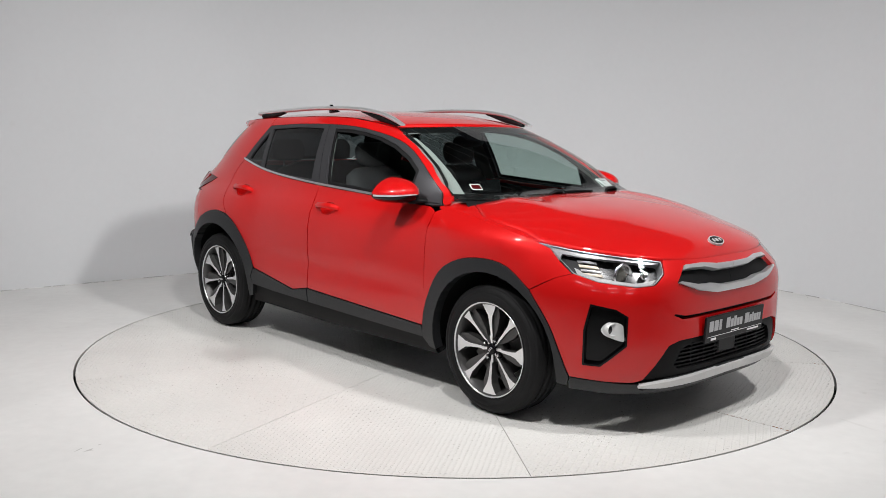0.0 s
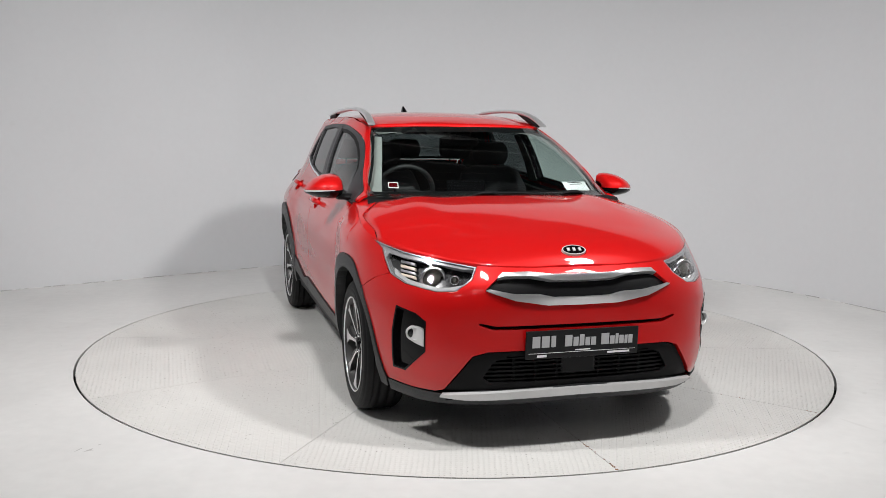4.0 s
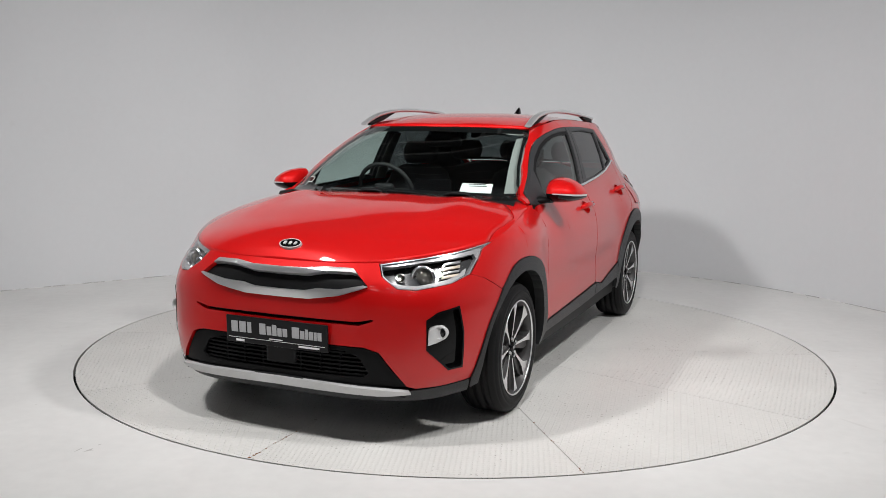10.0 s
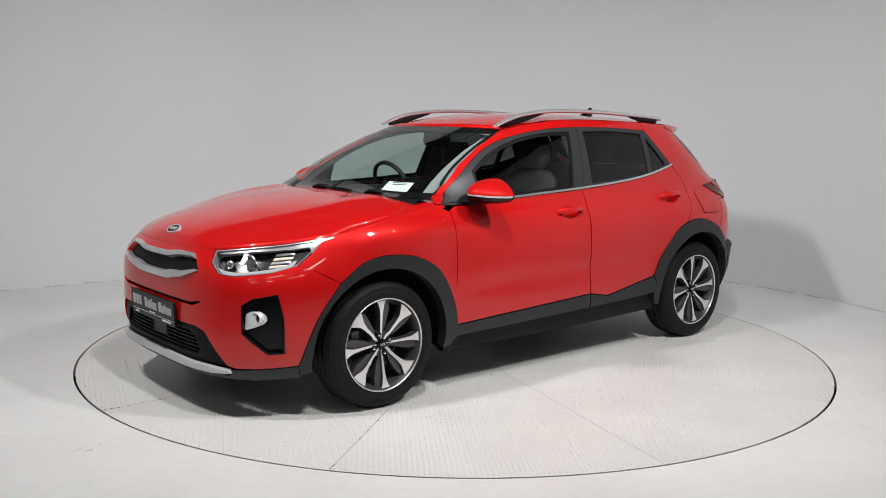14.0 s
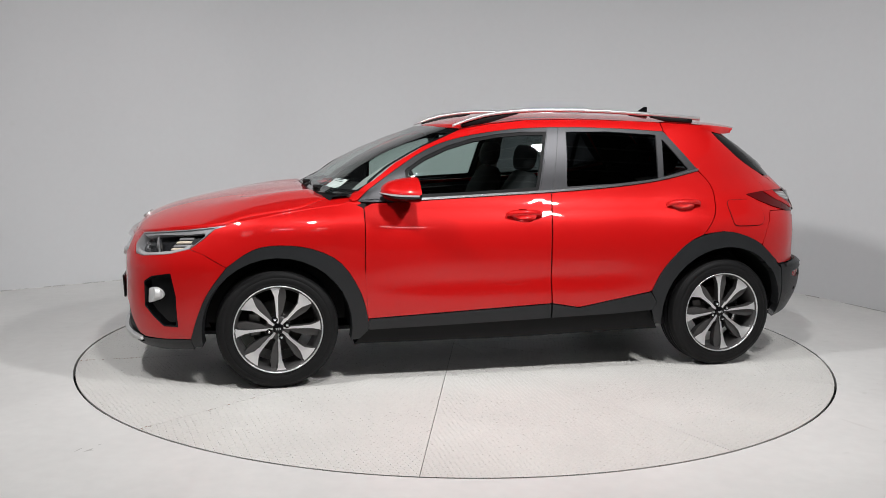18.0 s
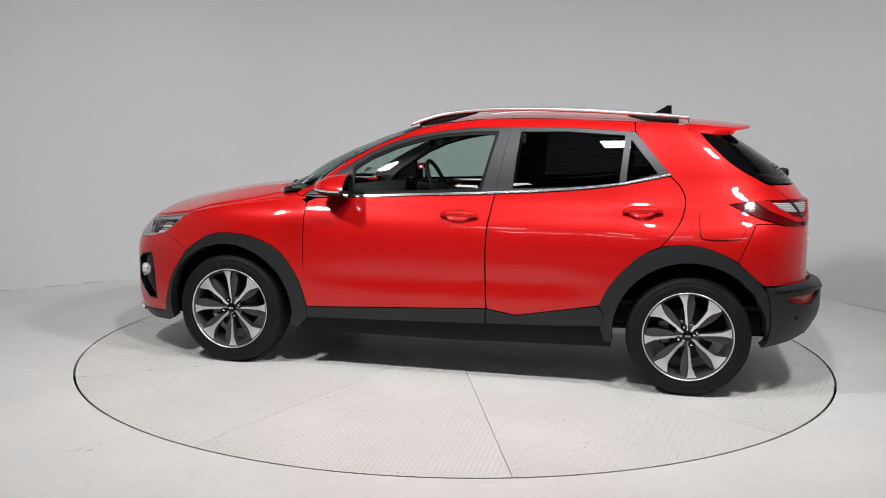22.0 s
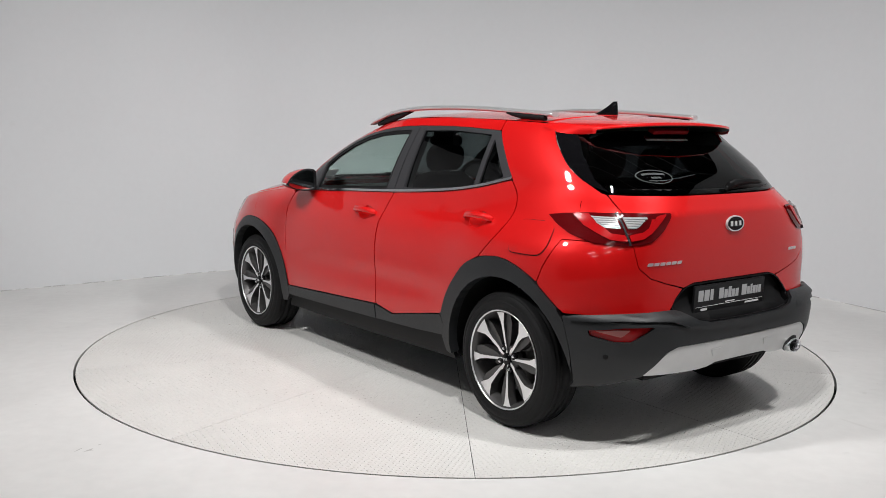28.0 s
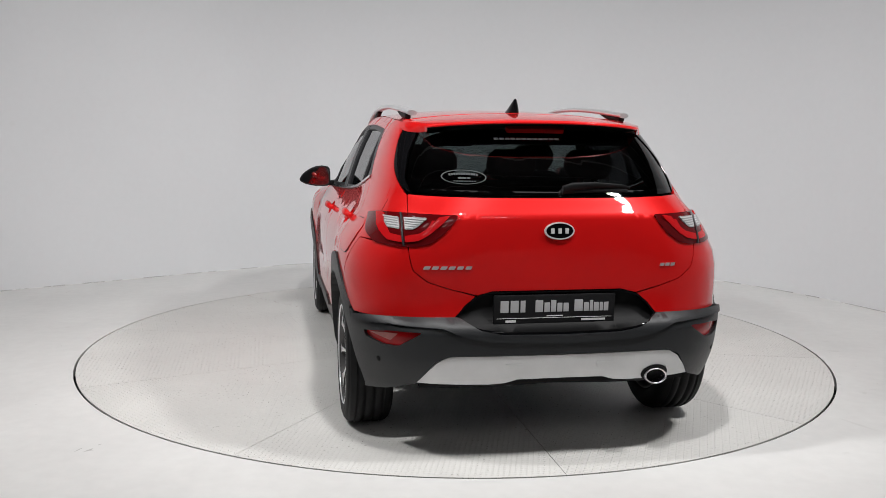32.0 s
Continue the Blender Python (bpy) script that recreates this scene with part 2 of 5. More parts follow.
def fill(pts, holes=(), step=0.06):
    """Points and faces of an outline with holes, cut into cells of about that step."""
    bm = bmesh.new()
    for loop in (pts, *holes):
        vs = [bm.verts.new((u, z, 0)) for u, z in loop]
        for a, b in zip(vs, vs[1:] + vs[:1]):
            bm.edges.new((a, b))
    bmesh.ops.triangle_fill(bm, edges=bm.edges[:], use_beauty=True, normal=(0, 0, 1))
    us, zs = [p[0] for p in pts], [p[1] for p in pts]
    for axis, lo, hi in ((0, min(us), max(us)), (1, min(zs), max(zs))):
        n = max(1, round((hi - lo) / step))
        for i in range(1, n):
            at, way = [0, 0, 0], [0, 0, 0]
            at[axis], way[axis] = lo + (hi - lo) * i / n, 1
            bmesh.ops.bisect_plane(bm, geom=bm.verts[:] + bm.edges[:] + bm.faces[:], plane_co=at, plane_no=way, dist=1e-6)
    bmesh.ops.remove_doubles(bm, verts=bm.verts[:], dist=1e-5)
    bm.verts.index_update()
    flat = [(v.co.x, v.co.y) for v in bm.verts]
    faces = [[v.index for v in f.verts] for f in bm.faces]
    rim = [(e.verts[0].index, e.verts[1].index) for e in bm.edges if len(e.link_faces) == 1]
    bm.free()
    return flat, faces, rim


def part(name, data, mat, parent, label=""):
    """Links a mesh (or a bmesh) as one object under its thing."""
    if isinstance(data, bmesh.types.BMesh):
        me = bpy.data.meshes.new(name)
        data.to_mesh(me)
        data.free()
        data = me
    if not data.materials:
        data.materials.append(mat)
    ob = new(name, data)
    ob.parent = parent
    return tagged(ob, label)


def panel(name, skin, pts, mat, parent, label="", holes=(), lift=0.0, deep=0.014, gap=0.0013, step=0.06, dome=0.0, corner=0.006):
    """A skin panel: follows the form between its outline, with turned-in edges of that depth."""
    pts = shrink(rounded(pts, corner) if corner else pts, gap) if gap else (rounded(pts, corner) if corner else pts)
    holes = [rounded(h, 0.010) for h in holes]
    flat, faces, rim = fill(pts, holes, step)
    verts, norms = [], []
    cu, cz = sum(p[0] for p in pts) / len(pts), sum(p[1] for p in pts) / len(pts)
    ru, rz = max(abs(p[0] - cu) for p in pts), max(abs(p[1] - cz) for p in pts)
    for u, z in flat:
        n = normal_of(skin, u, z)
        rise = dome * max(0.0, 1 - ((u - cu) / ru) ** 2) * max(0.0, 1 - ((z - cz) / rz) ** 2) if dome else 0.0
        verts.append(skin(u, z) + n * (lift + rise))
        norms.append(n)
    top = len(verts)
    inner = {}
    for a, b in rim:
        for v in (a, b):
            if v not in inner:
                inner[v] = len(verts)
                verts.append(verts[v] - norms[v] * deep)
    out, smooth = [], []
    for f in faces:
        n = (verts[f[1]] - verts[f[0]]).cross(verts[f[2]] - verts[f[0]])
        if n.dot(norms[f[0]]) < 0:
            f = f[::-1]
        out.append(f)
        smooth.append(True)
    for a, b in rim:
        out.append([a, b, inner[b], inner[a]])
        smooth.append(False)
    me = bpy.data.meshes.new(name)
    me.from_pydata([tuple(v) for v in verts], [], out)
    me.polygons.foreach_set("use_smooth", smooth)
    loops = []
    for p, s in zip(me.polygons, smooth):
        for v in p.vertices:
            loops.append(tuple(norms[v]) if s and not dome else ((0, 0, 0)))
    me.normals_split_custom_set(loops)
    return part(name, me, mat, parent, label)


def sheet(name, grid, mat, parent, label="", close=False, back=0.0):
    """A smooth surface through rows of points."""
    rows, cols = len(grid), len(grid[0])
    verts = [tuple(p) for row in grid for p in row]
    faces = [(r * cols + c, r * cols + (c + 1) % cols, ((r + 1) % rows) * cols + (c + 1) % cols, ((r + 1) % rows) * cols + c)
             for r in range(rows - (0 if close == "rows" else 1)) for c in range(cols - (0 if close else 1))]
    me = bpy.data.meshes.new(name)
    me.from_pydata(verts, [], faces)
    me.polygons.foreach_set("use_smooth", [True] * len(faces))
    me.update()
    return part(name, me, mat, parent, label)


def box(bm, size, at=(0, 0, 0), turn=None, bevel=0.0):
    m = Matrix.Translation(at) @ (turn or Matrix()) @ Matrix.Diagonal((*size, 1))
    got = bmesh.ops.create_cube(bm, size=1, matrix=m)
    if bevel:
        edges = list({e for v in got["verts"] for e in v.link_edges})
        bmesh.ops.bevel(bm, geom=edges, offset=bevel, segments=2, profile=0.5, affect="EDGES")
    return bm


def lathe(profile, n=48, closed=False):
    """A bmesh turned about the y axis from (radius, y) points."""
    bm = bmesh.new()
    rings = []
    for i in range(n):
        a = 2 * math.pi * i / n
        rings.append([bm.verts.new((r * math.cos(a), y, r * math.sin(a))) for r, y in profile])
    for i in range(n):
        p, q = rings[i], rings[(i + 1) % n]
        for j in range(len(profile) - (0 if closed else 1)):
            k = (j + 1) % len(profile)
            f = bm.faces.new((p[j], p[k], q[k], q[j]))
            f.smooth = True
    bmesh.ops.recalc_face_normals(bm, faces=bm.faces[:])
    return bm


def loft(sections, caps=True):
    """A bmesh through closed sections of equal point counts."""
    bm = bmesh.new()
    rings = [[bm.verts.new(p) for p in s] for s in sections]
    for a, b in zip(rings, rings[1:]):
        for i in range(len(a)):
            f = bm.faces.new((a[i], a[(i + 1) % len(a)], b[(i + 1) % len(a)], b[i]))
            f.smooth = True
    if caps:
        bm.faces.new(rings[0][::-1])
        bm.faces.new(rings[-1])
    bmesh.ops.recalc_face_normals(bm, faces=bm.faces[:])
    return bm


def oval(center, across, up, ry, rz, n=16, power=2.0):
    """A closed section: an oval (or rounder box for a higher power) round a centre."""
    out = []
    for i in range(n):
        a = 2 * math.pi * i / n
        c, s = math.cos(a), math.sin(a)
        r = (abs(c) ** power + abs(s) ** power) ** (-1 / power)
        out.append(tuple(Vector(center) + Vector(across) * (ry * r * c) + Vector(up) * (rz * r * s)))
    return out


def stand_on(skin, u, z, lift=0.0):
    """A pose on the form: x to its right, y up along it, z out of it."""
    n = normal_of(skin, u, z)
    up = (skin(u, z + 0.01) - skin(u, z - 0.01)).normalized()
    right = up.cross(n).normalized()
    up = n.cross(right)
    p = skin(u, z) + n * lift
    return Matrix(((right.x, up.x, n.x, p.x), (right.y, up.y, n.y, p.y), (right.z, up.z, n.z, p.z), (0, 0, 0, 1)))
# ---- the studio: floor, curved wall, ceiling, turntable ----
def tread_plate(name, color):
    """White-painted tread plate: lugs that cross at right angles, some worn dark or rusty, on a slightly darker ground.
    """
    m = material(name, color, rough=0.45, grain=0.06, scale=35, stain=0.10, stain_scale=1.6)
    tree = m.node_tree
    shader = tree.nodes["Principled BSDF"]
    L = tree.links

    def calc(kind, a, b=None, c=None):
        n = tree.nodes.new("ShaderNodeMath")
        n.operation = kind
        for i, v in enumerate((a, b, c)):
            if v is None:
                continue
            if isinstance(v, (int, float)):
                n.inputs[i].default_value = v
            else:
                L.new(v, n.inputs[i])
        return n.outputs[0]
    where = tree.nodes.new("ShaderNodeTexCoord")
    parts = tree.nodes.new("ShaderNodeSeparateXYZ")
    L.new(where.outputs["Object"], parts.inputs[0])
    u, v = calc("MULTIPLY", parts.outputs["X"], 1 / 0.023), calc("MULTIPLY", parts.outputs["Y"], 1 / 0.023)
    fu, fv = calc("SUBTRACT", calc("FRACT", u), 0.5), calc("SUBTRACT", calc("FRACT", v), 0.5)
    odd = calc("MODULO", calc("ABSOLUTE", calc("ADD", calc("FLOOR", u), calc("FLOOR", v))), 2.0)
    p, q = calc("ADD", fu, fv), calc("SUBTRACT", fu, fv)

    def lug(a, b):
        d = calc("ADD", calc("POWER", calc("DIVIDE", calc("ABSOLUTE", a), 0.62), 2.0), calc("POWER", calc("DIVIDE", calc("ABSOLUTE", b), 0.20), 2.0))
        return calc("SUBTRACT", 1.0, calc("MINIMUM", d, 1.0))
    one, two = lug(p, q), lug(q, p)
    height = calc("ADD", calc("MULTIPLY", one, odd), calc("MULTIPLY", two, calc("SUBTRACT", 1.0, odd)))
    relief = tree.nodes.new("ShaderNodeBump")
    relief.inputs["Strength"].default_value, relief.inputs["Distance"].default_value = 1.0, 0.0036
    L.new(height, relief.inputs["Height"])
    L.new(relief.outputs["Normal"], shader.inputs["Normal"])
    # worn spots: some lugs scuffed dark or rusty
    patch = tree.nodes.new("ShaderNodeTexNoise")
    patch.inputs["Scale"].default_value, patch.inputs["Detail"].default_value = 2.2, 6
    L.new(where.outputs["Object"], patch.inputs["Vector"])
    speck = tree.nodes.new("ShaderNodeTexNoise")
    speck.inputs["Scale"].default_value, speck.inputs["Detail"].default_value = 38, 2
    L.new(where.outputs["Object"], speck.inputs["Vector"])
    worn = calc("MULTIPLY", calc("MULTIPLY", calc("MULTIPLY", calc("SUBTRACT", patch.outputs["Fac"], 0.43), 5.0), calc("GREATER_THAN", speck.outputs["Fac"], 0.58)), calc("GREATER_THAN", height, 0.55))
    # the ground between lugs takes a little of the dark colour, for contrast
    ground_tone = calc("MULTIPLY", calc("SUBTRACT", 1.0, calc("MINIMUM", calc("MULTIPLY", height, 3.0), 1.0)), 0.05)
    worn = calc("MAXIMUM", calc("MINIMUM", worn, 0.80), ground_tone)
    mix = tree.nodes.new("ShaderNodeMix")
    mix.data_type = "RGBA"
    old = shader.inputs["Base Color"].links[0].from_socket
    L.new(worn, mix.inputs["Factor"])
    L.new(old, mix.inputs["A"])
    mix.inputs["B"].default_value = (0.20, 0.175, 0.14, 1)
    L.new(mix.outputs["Result"], shader.inputs["Base Color"])
    return m


def speckle(m, scale, least, color, share):
    """Small scuffs with a shape of their own over a material's colour."""
    tree = m.node_tree
    shader = tree.nodes["Principled BSDF"]
    where, spots = tree.nodes.new("ShaderNodeTexCoord"), tree.nodes.new("ShaderNodeTexNoise")
    spots.inputs["Scale"].default_value, spots.inputs["Detail"].default_value, spots.inputs["Distortion"].default_value = scale, 3, 1.5
    tree.links.new(where.outputs["Object"], spots.inputs["Vector"])
    ramp = tree.nodes.new("ShaderNodeMapRange")
    ramp.inputs["From Min"].default_value, ramp.inputs["From Max"].default_value = least, least + 0.04
    ramp.inputs["To Min"].default_value, ramp.inputs["To Max"].default_value = 0.0, share
    tree.links.new(spots.outputs["Fac"], ramp.inputs["Value"])
    mix = tree.nodes.new("ShaderNodeMix")
    mix.data_type = "RGBA"
    tree.links.new(ramp.outputs["Result"], mix.inputs["Factor"])
    tree.links.new(shader.inputs["Base Color"].links[0].from_socket, mix.inputs["A"])
    mix.inputs["B"].default_value = (*color, 1)
    tree.links.new(mix.outputs["Result"], shader.inputs["Base Color"])
    return m


FLOOR = material("white_painted_floor", (0.73, 0.725, 0.712), rough=0.42, grain=0.06, scale=14, stain=0.10, stain_scale=1.3, bump=0.06)
WALL = material("white_painted_wall", (0.645, 0.655, 0.670), rough=0.75, grain=0.02, scale=20, stain=0.05, stain_scale=0.6, bump=0.05)
JOINT = speckle(material("grey_joint", (0.54, 0.54, 0.53), rough=0.8, grain=0.2, scale=30, stain=0.3, stain_scale=4), 3.0, 0.52, (0.72, 0.72, 0.72), 0.95)
speckle(FLOOR, 9.0, 0.735, (0.25, 0.24, 0.22), 0.55)
speckle(FLOOR, 2.2, 0.70, (0.55, 0.54, 0.52), 0.35)
speckle(WALL, 3.5, 0.72, (0.58, 0.58, 0.58), 0.30)
CEILING = material("dark_ceiling", (0.07, 0.07, 0.074), rough=0.8, grain=0.2, scale=6, stain=0.2)
HALL = material("dark_grey_hall_wall", (0.11, 0.11, 0.115), rough=0.7, grain=0.1, scale=8, stain=0.2, stain_scale=0.8)
PURLIN = material("pale_grey_steel", (0.28, 0.28, 0.28), rough=0.6, grain=0.05, scale=10)
TREAD = tread_plate("white_tread_plate", (0.735, 0.725, 0.70))
PIT = material("dark_pit", (0.010, 0.010, 0.010), rough=0.9, grain=0.2)
RUST = material("rust", (0.22, 0.09, 0.035), rough=0.9, grain=0.4, scale=80)
LED = glow("led_panel", (1.0, 0.99, 0.985), 12.0)
TABLE_R = 2.2645


def structure(name, verts, faces, mat, smooth=False):
    me = bpy.data.meshes.new(name)
    me.from_pydata([tuple(v) for v in verts], [], faces)
    me.materials.append(mat)
    if smooth:
        me.polygons.foreach_set("use_smooth", [True] * len(faces))
    return tagged(new(name, me), kind="structure")


def add_room():
    n = 144
    ring = [(math.cos(2 * math.pi * i / n), math.sin(2 * math.pi * i / n)) for i in range(n)]
    radii = (TABLE_R + 0.013, 2.6, 3.4, 5.0, 8.0, 13.0)
    verts = [(c * (TABLE_R + 0.013), s * (TABLE_R + 0.013), -0.06) for c, s in ring]
    faces = []
    for r in radii:
        verts += [(c * r, s * r, 0) for c, s in ring]
    for k in range(len(radii)):
        for i in range(n):
            j = (i + 1) % n
            faces.append((k * n + i, k * n + j, (k + 1) * n + j, (k + 1) * n + i))
    tagged(structure("floor", verts, faces, FLOOR), "white painted concrete floor round the turntable", "floor")
    tagged(structure("turntable_pit", [(c * 2.4, s * 2.4, -0.05) for c, s in ring], [list(range(n))], PIT), "dark pit under the turntable", "pit")
    # the wall: a straight run, a round back, a straight run, and the studio's rear, which is unseen, assumed, and drawn
    # close to bounce light
    plan = [(-6.5, -6.0), (-5.0, -4.4), (-5.0, -1.4), (-4.65, 0.775), (-3.7, 1.52)]
    plan += [(3.53 * math.cos(radians(a)), 3.53 * math.sin(radians(a))) for a in range(118, 23, -4)]
    plan += [(3.62, 0.62), (4.3, -1.5), (4.6, -4.2), (6.5, -6.0)]
    out = []
    for i, (x, y) in enumerate(plan):
        a, b = plan[max(0, i - 1)], plan[min(len(plan) - 1, i + 1)]
        d = Vector((b[0] - a[0], b[1] - a[1])).normalized()
        out.append((x - d.y * 0.12, y + d.x * 0.12))
    top = 3.5
    m = len(plan)
    verts = [(x, y, z) for x, y in plan for z in (-0.01, top)] + [(x, y, z) for x, y in out for z in (-0.01, top)]
    faces = []
    for i in range(m - 1):
        a, b, c, d = 2 * i, 2 * i + 1, 2 * i + 3, 2 * i + 2
        o = 2 * m
        faces += [(a, b, c, d), (a + o, d + o, c + o, b + o), (b, b + o, c + o, c)]
    wall = structure("wall_back", verts, faces, WALL, True)
    joint = [(x - (ox - x) * 0.03, y - (oy - y) * 0.03, z) for (x, y), (ox, oy) in zip(plan, out) for z in (0.0, 0.007)]
    strip = structure("wall_joint", joint, [(2 * i, 2 * i + 1, 2 * i + 3, 2 * i + 2) for i in range(m - 1)], JOINT)
    tagged(strip, "thin worn joint between wall and floor", "joint")
    tagged(wall, "smooth white curved studio wall", "wall")
    hall = [(-6.5, -6.0), (-6.5, -12.0), (6.5, -12.0), (6.5, -6.0)]
    verts = [(x, y, z) for x, y in hall for z in (-0.01, 5.2)]
    tagged(structure("wall_hall", verts, [(2 * i, 2 * i + 1, 2 * i + 3, 2 * i + 2) for i in range(3)], HALL), "dark grey hall wall", "wall")
    tagged(structure("ceiling", [(-9, -13, 5.2), (8, -13, 5.2), (8, 6, 5.2), (-9, 6, 5.2)], [(0, 1, 2, 3)], CEILING), "dark unlit ceiling", "ceiling")
    for i in range(12):
        bm = bmesh.new()
        box(bm, (13, 0.05, 0.10), (-0.5, -8 + 1.1 * i, 5.12))
        me = bpy.data.meshes.new("ceiling_beam")
        bm.to_mesh(me)
        bm.free()
        me.materials.append(PURLIN)
        tagged(new("ceiling_beam", me), "pale grey steel ceiling beam", "beam", "ceiling beams", "structure")


def flood_light(m):
    lamp = tagged(new("floodlight"), "black rectangular LED floodlight, switched on", "floodlight", "studio floodlights")
    bm = bmesh.new()
    box(bm, (0.28, 0.105, 0.05), (0, 0, 0.035), None, 0.008)
    part("housing", bm, BLACK, lamp, "black lamp housing")
    bm = bmesh.new()
    box(bm, (0.26, 0.085, 0.006), (0, 0, 0.004))
    part("led_panel", bm, LED, lamp, "glowing white LED panel")
    bm = bmesh.new()
    box(bm, (0.02, 0.02, 2.4), (0, 0, 1.25), None, 0.004)
    part("bracket", bm, BLACK, lamp)
    lamp.matrix_world = m
    return lamp


add_room()
for lamp_pose in LAMP_POSES:
    flood_light(lamp_pose)


def hall_light(x, y, z):
    lamp = tagged(new("ceiling_light"), "long white ceiling light, switched on", "ceiling light", "hall ceiling lights")
    bm = bmesh.new()
    box(bm, (1.26, 0.26, 0.06), (0, 0, 0.04), None, 0.01)
    part("housing", bm, PURLIN, lamp, "grey lamp housing")
    bm = bmesh.new()
    box(bm, (1.20, 0.20, 0.012), (0, 0, 0.006))
    part("diffuser", bm, LED, lamp, "glowing white diffuser")
    for d in (-0.5, 0.5):
        bm = bmesh.new()
        box(bm, (0.01, 0.01, 0.40), (d, 0, 0.26))
        part("hanger", bm, PURLIN, lamp)
    lamp.matrix_world = pose(x, y, z)


for hall_spot in HALL_LIGHTS:
    hall_light(*hall_spot)


def add_turntable():
    table = tagged(new("turntable"), "white painted tread-plate turntable of ten plates", "turntable")
    n = 20
    half = radians(18)
    verts, faces = [], []
    seam = 0.0016
    for z in (0.0, -0.008):
        for r in (0.006, 0.5, 1.0, 1.5, 2.0, TABLE_R):
            for i in range(n + 1):
                a = -half + 2 * half * i / n
                a = max(-half + seam / r, min(half - seam / r, a))
                verts.append((r * math.cos(a), r * math.sin(a), z))
    w = n + 1
    for k in range(5):
        for i in range(n):
            faces.append((k * w + i, (k + 1) * w + i, (k + 1) * w + i + 1, k * w + i + 1))
    o = 6 * w
    for k in range(5):
        for i in (0, n):
            faces.append((k * w + i, (k + 1) * w + i, (k + 1) * w + i + o, k * w + i + o))
    for i in range(n):
        faces.append((5 * w + i, 5 * w + i + 1, 5 * w + i + 1 + o, 5 * w + i + o))
    me = bpy.data.meshes.new("tread_plate")
    me.from_pydata(verts, [], faces)
    me.materials.append(TREAD)
    for k in range(10):
        ob = new("tread_plate", me)
        ob.parent = table
        ob.matrix_local = pose(0, 0, 0, 0, 0, 0.4 + 18 + 36 * k)
    bm = bmesh.new()
    ring = [bm.verts.new((2.255 * math.cos(2 * math.pi * i / 96), 2.255 * math.sin(2 * math.pi * i / 96), -0.009)) for i in range(96)]
    bm.faces.new(ring)
    part("base_disc", bm, PIT, table, "dark steel base under the plates")
    bm = bmesh.new()
    random.seed(4)
    for az, r0, r1, count in ((0.4, 1.85, 2.255, 16), (0.4, 2.18, 2.26, 16), (36.4, 1.6, 1.9, 8), (36.4, 2.2, 2.26, 6)):
        for i in range(count):
            r = random.uniform(r0, r1)
            w, h = random.uniform(0.004, 0.012), random.uniform(0.003, 0.006)
            box(bm, (w, h, 0.0006), (0, 0, 0))
            m = pose(0, 0, 0.0004, 0, 0, az) @ pose(r, random.uniform(-0.005, 0.005), 0, 0, 0, random.uniform(-40, 40))
            for v in bm.verts[-8:]:
                v.co = m @ v.co
    spots = part("rust_spots", bm, RUST, table, "rust along the plate joints")
    tagged(spots, kind="stuff")
    return table


turntable = add_turntable()
# ---- the car ----
car = tagged(new("car"), "bright red small crossover car with black cladding on the turntable", "car")
SIDES = ((outline_left, side_left, 1), (outline_right, side_right, -1))
PILLAR_EDGE = [(0.704, 1.020), (0.672, 1.09), (0.630, 1.185), (0.590, 1.275), (0.535, 1.374)]
SEAM = curve((0.90, 0.80), (0.963, 0.834), (1.027, 0.874), (1.11, 0.932), (1.20, 0.972), (1.30, 0.965), (1.42, 0.952), (1.51, 0.975), (1.55, 0.9985))


def arc(cx, cz, r, a0, a1, n=14):
    return [(cx + r * math.cos(radians(a0 + (a1 - a0) * i / n)), cz + r * math.sin(radians(a0 + (a1 - a0) * i / n))) for i in range(n + 1)]


def smooth_path(pts, n=4):
    """Catmull-Rom points through an open path."""
    out = []
    P = [Vector(p) for p in pts]
    for i in range(len(P) - 1):
        a, b, c, d = P[max(0, i - 1)], P[i], P[i + 1], P[min(len(P) - 1, i + 2)]
        for k in range(n):
            t = k / n
            out.append(tuple(0.5 * ((2 * b) + (c - a) * t + (2 * a - 5 * b + 4 * c - d) * t * t + (3 * b - a - 3 * c + d) * t ** 3)))
    return out + [tuple(pts[-1])]


FRONT_ARCH = smooth_path([(0.812, 0.345), (0.855, 0.503), (0.96, 0.666), (1.11, 0.746), (1.28, 0.768), (1.42, 0.744), (1.551, 0.655)], 3)
FRONT_ARCH_NOSE = smooth_path([(1.551, 0.655), (1.65, 0.515), (1.705, 0.38), (1.735, 0.27)], 3)
REAR_ARCH = smooth_path([(-0.827, 0.461), (-0.874, 0.564), (-0.945, 0.656), (-1.061, 0.757), (-1.263, 0.804), (-1.468, 0.750), (-1.633, 0.620)], 3)
BELT = smooth_path([(0.86, 0.972), (0.554, 0.983), (0.2, 1.002), (-0.235, 1.024), (-0.64, 1.054), (-0.92, 1.090), (-1.165, 1.143)], 3)
WINDOW_TOP = smooth_path([(-0.975, 1.372), (-0.60, 1.389), (-0.163, 1.385), (0.11, 1.355), (0.326, 1.309), (0.481, 1.246), (0.618, 1.163), (0.735, 1.083), (0.862, 0.990)], 3)
DOOR_EDGE = smooth_path([(-1.165, 1.143), (-1.222, 1.085), (-1.247, 1.02), (-1.238, 0.95), (-1.214, 0.896), (-1.175, 0.84), (-1.129, 0.788)], 4)
GATE_EDGE = [(0.604, 1.105), (0.616, 0.98), (0.624, 0.895), (0.606, 0.805), (0.547, 0.759), (0.456, 0.730), (0.345, 0.702)]
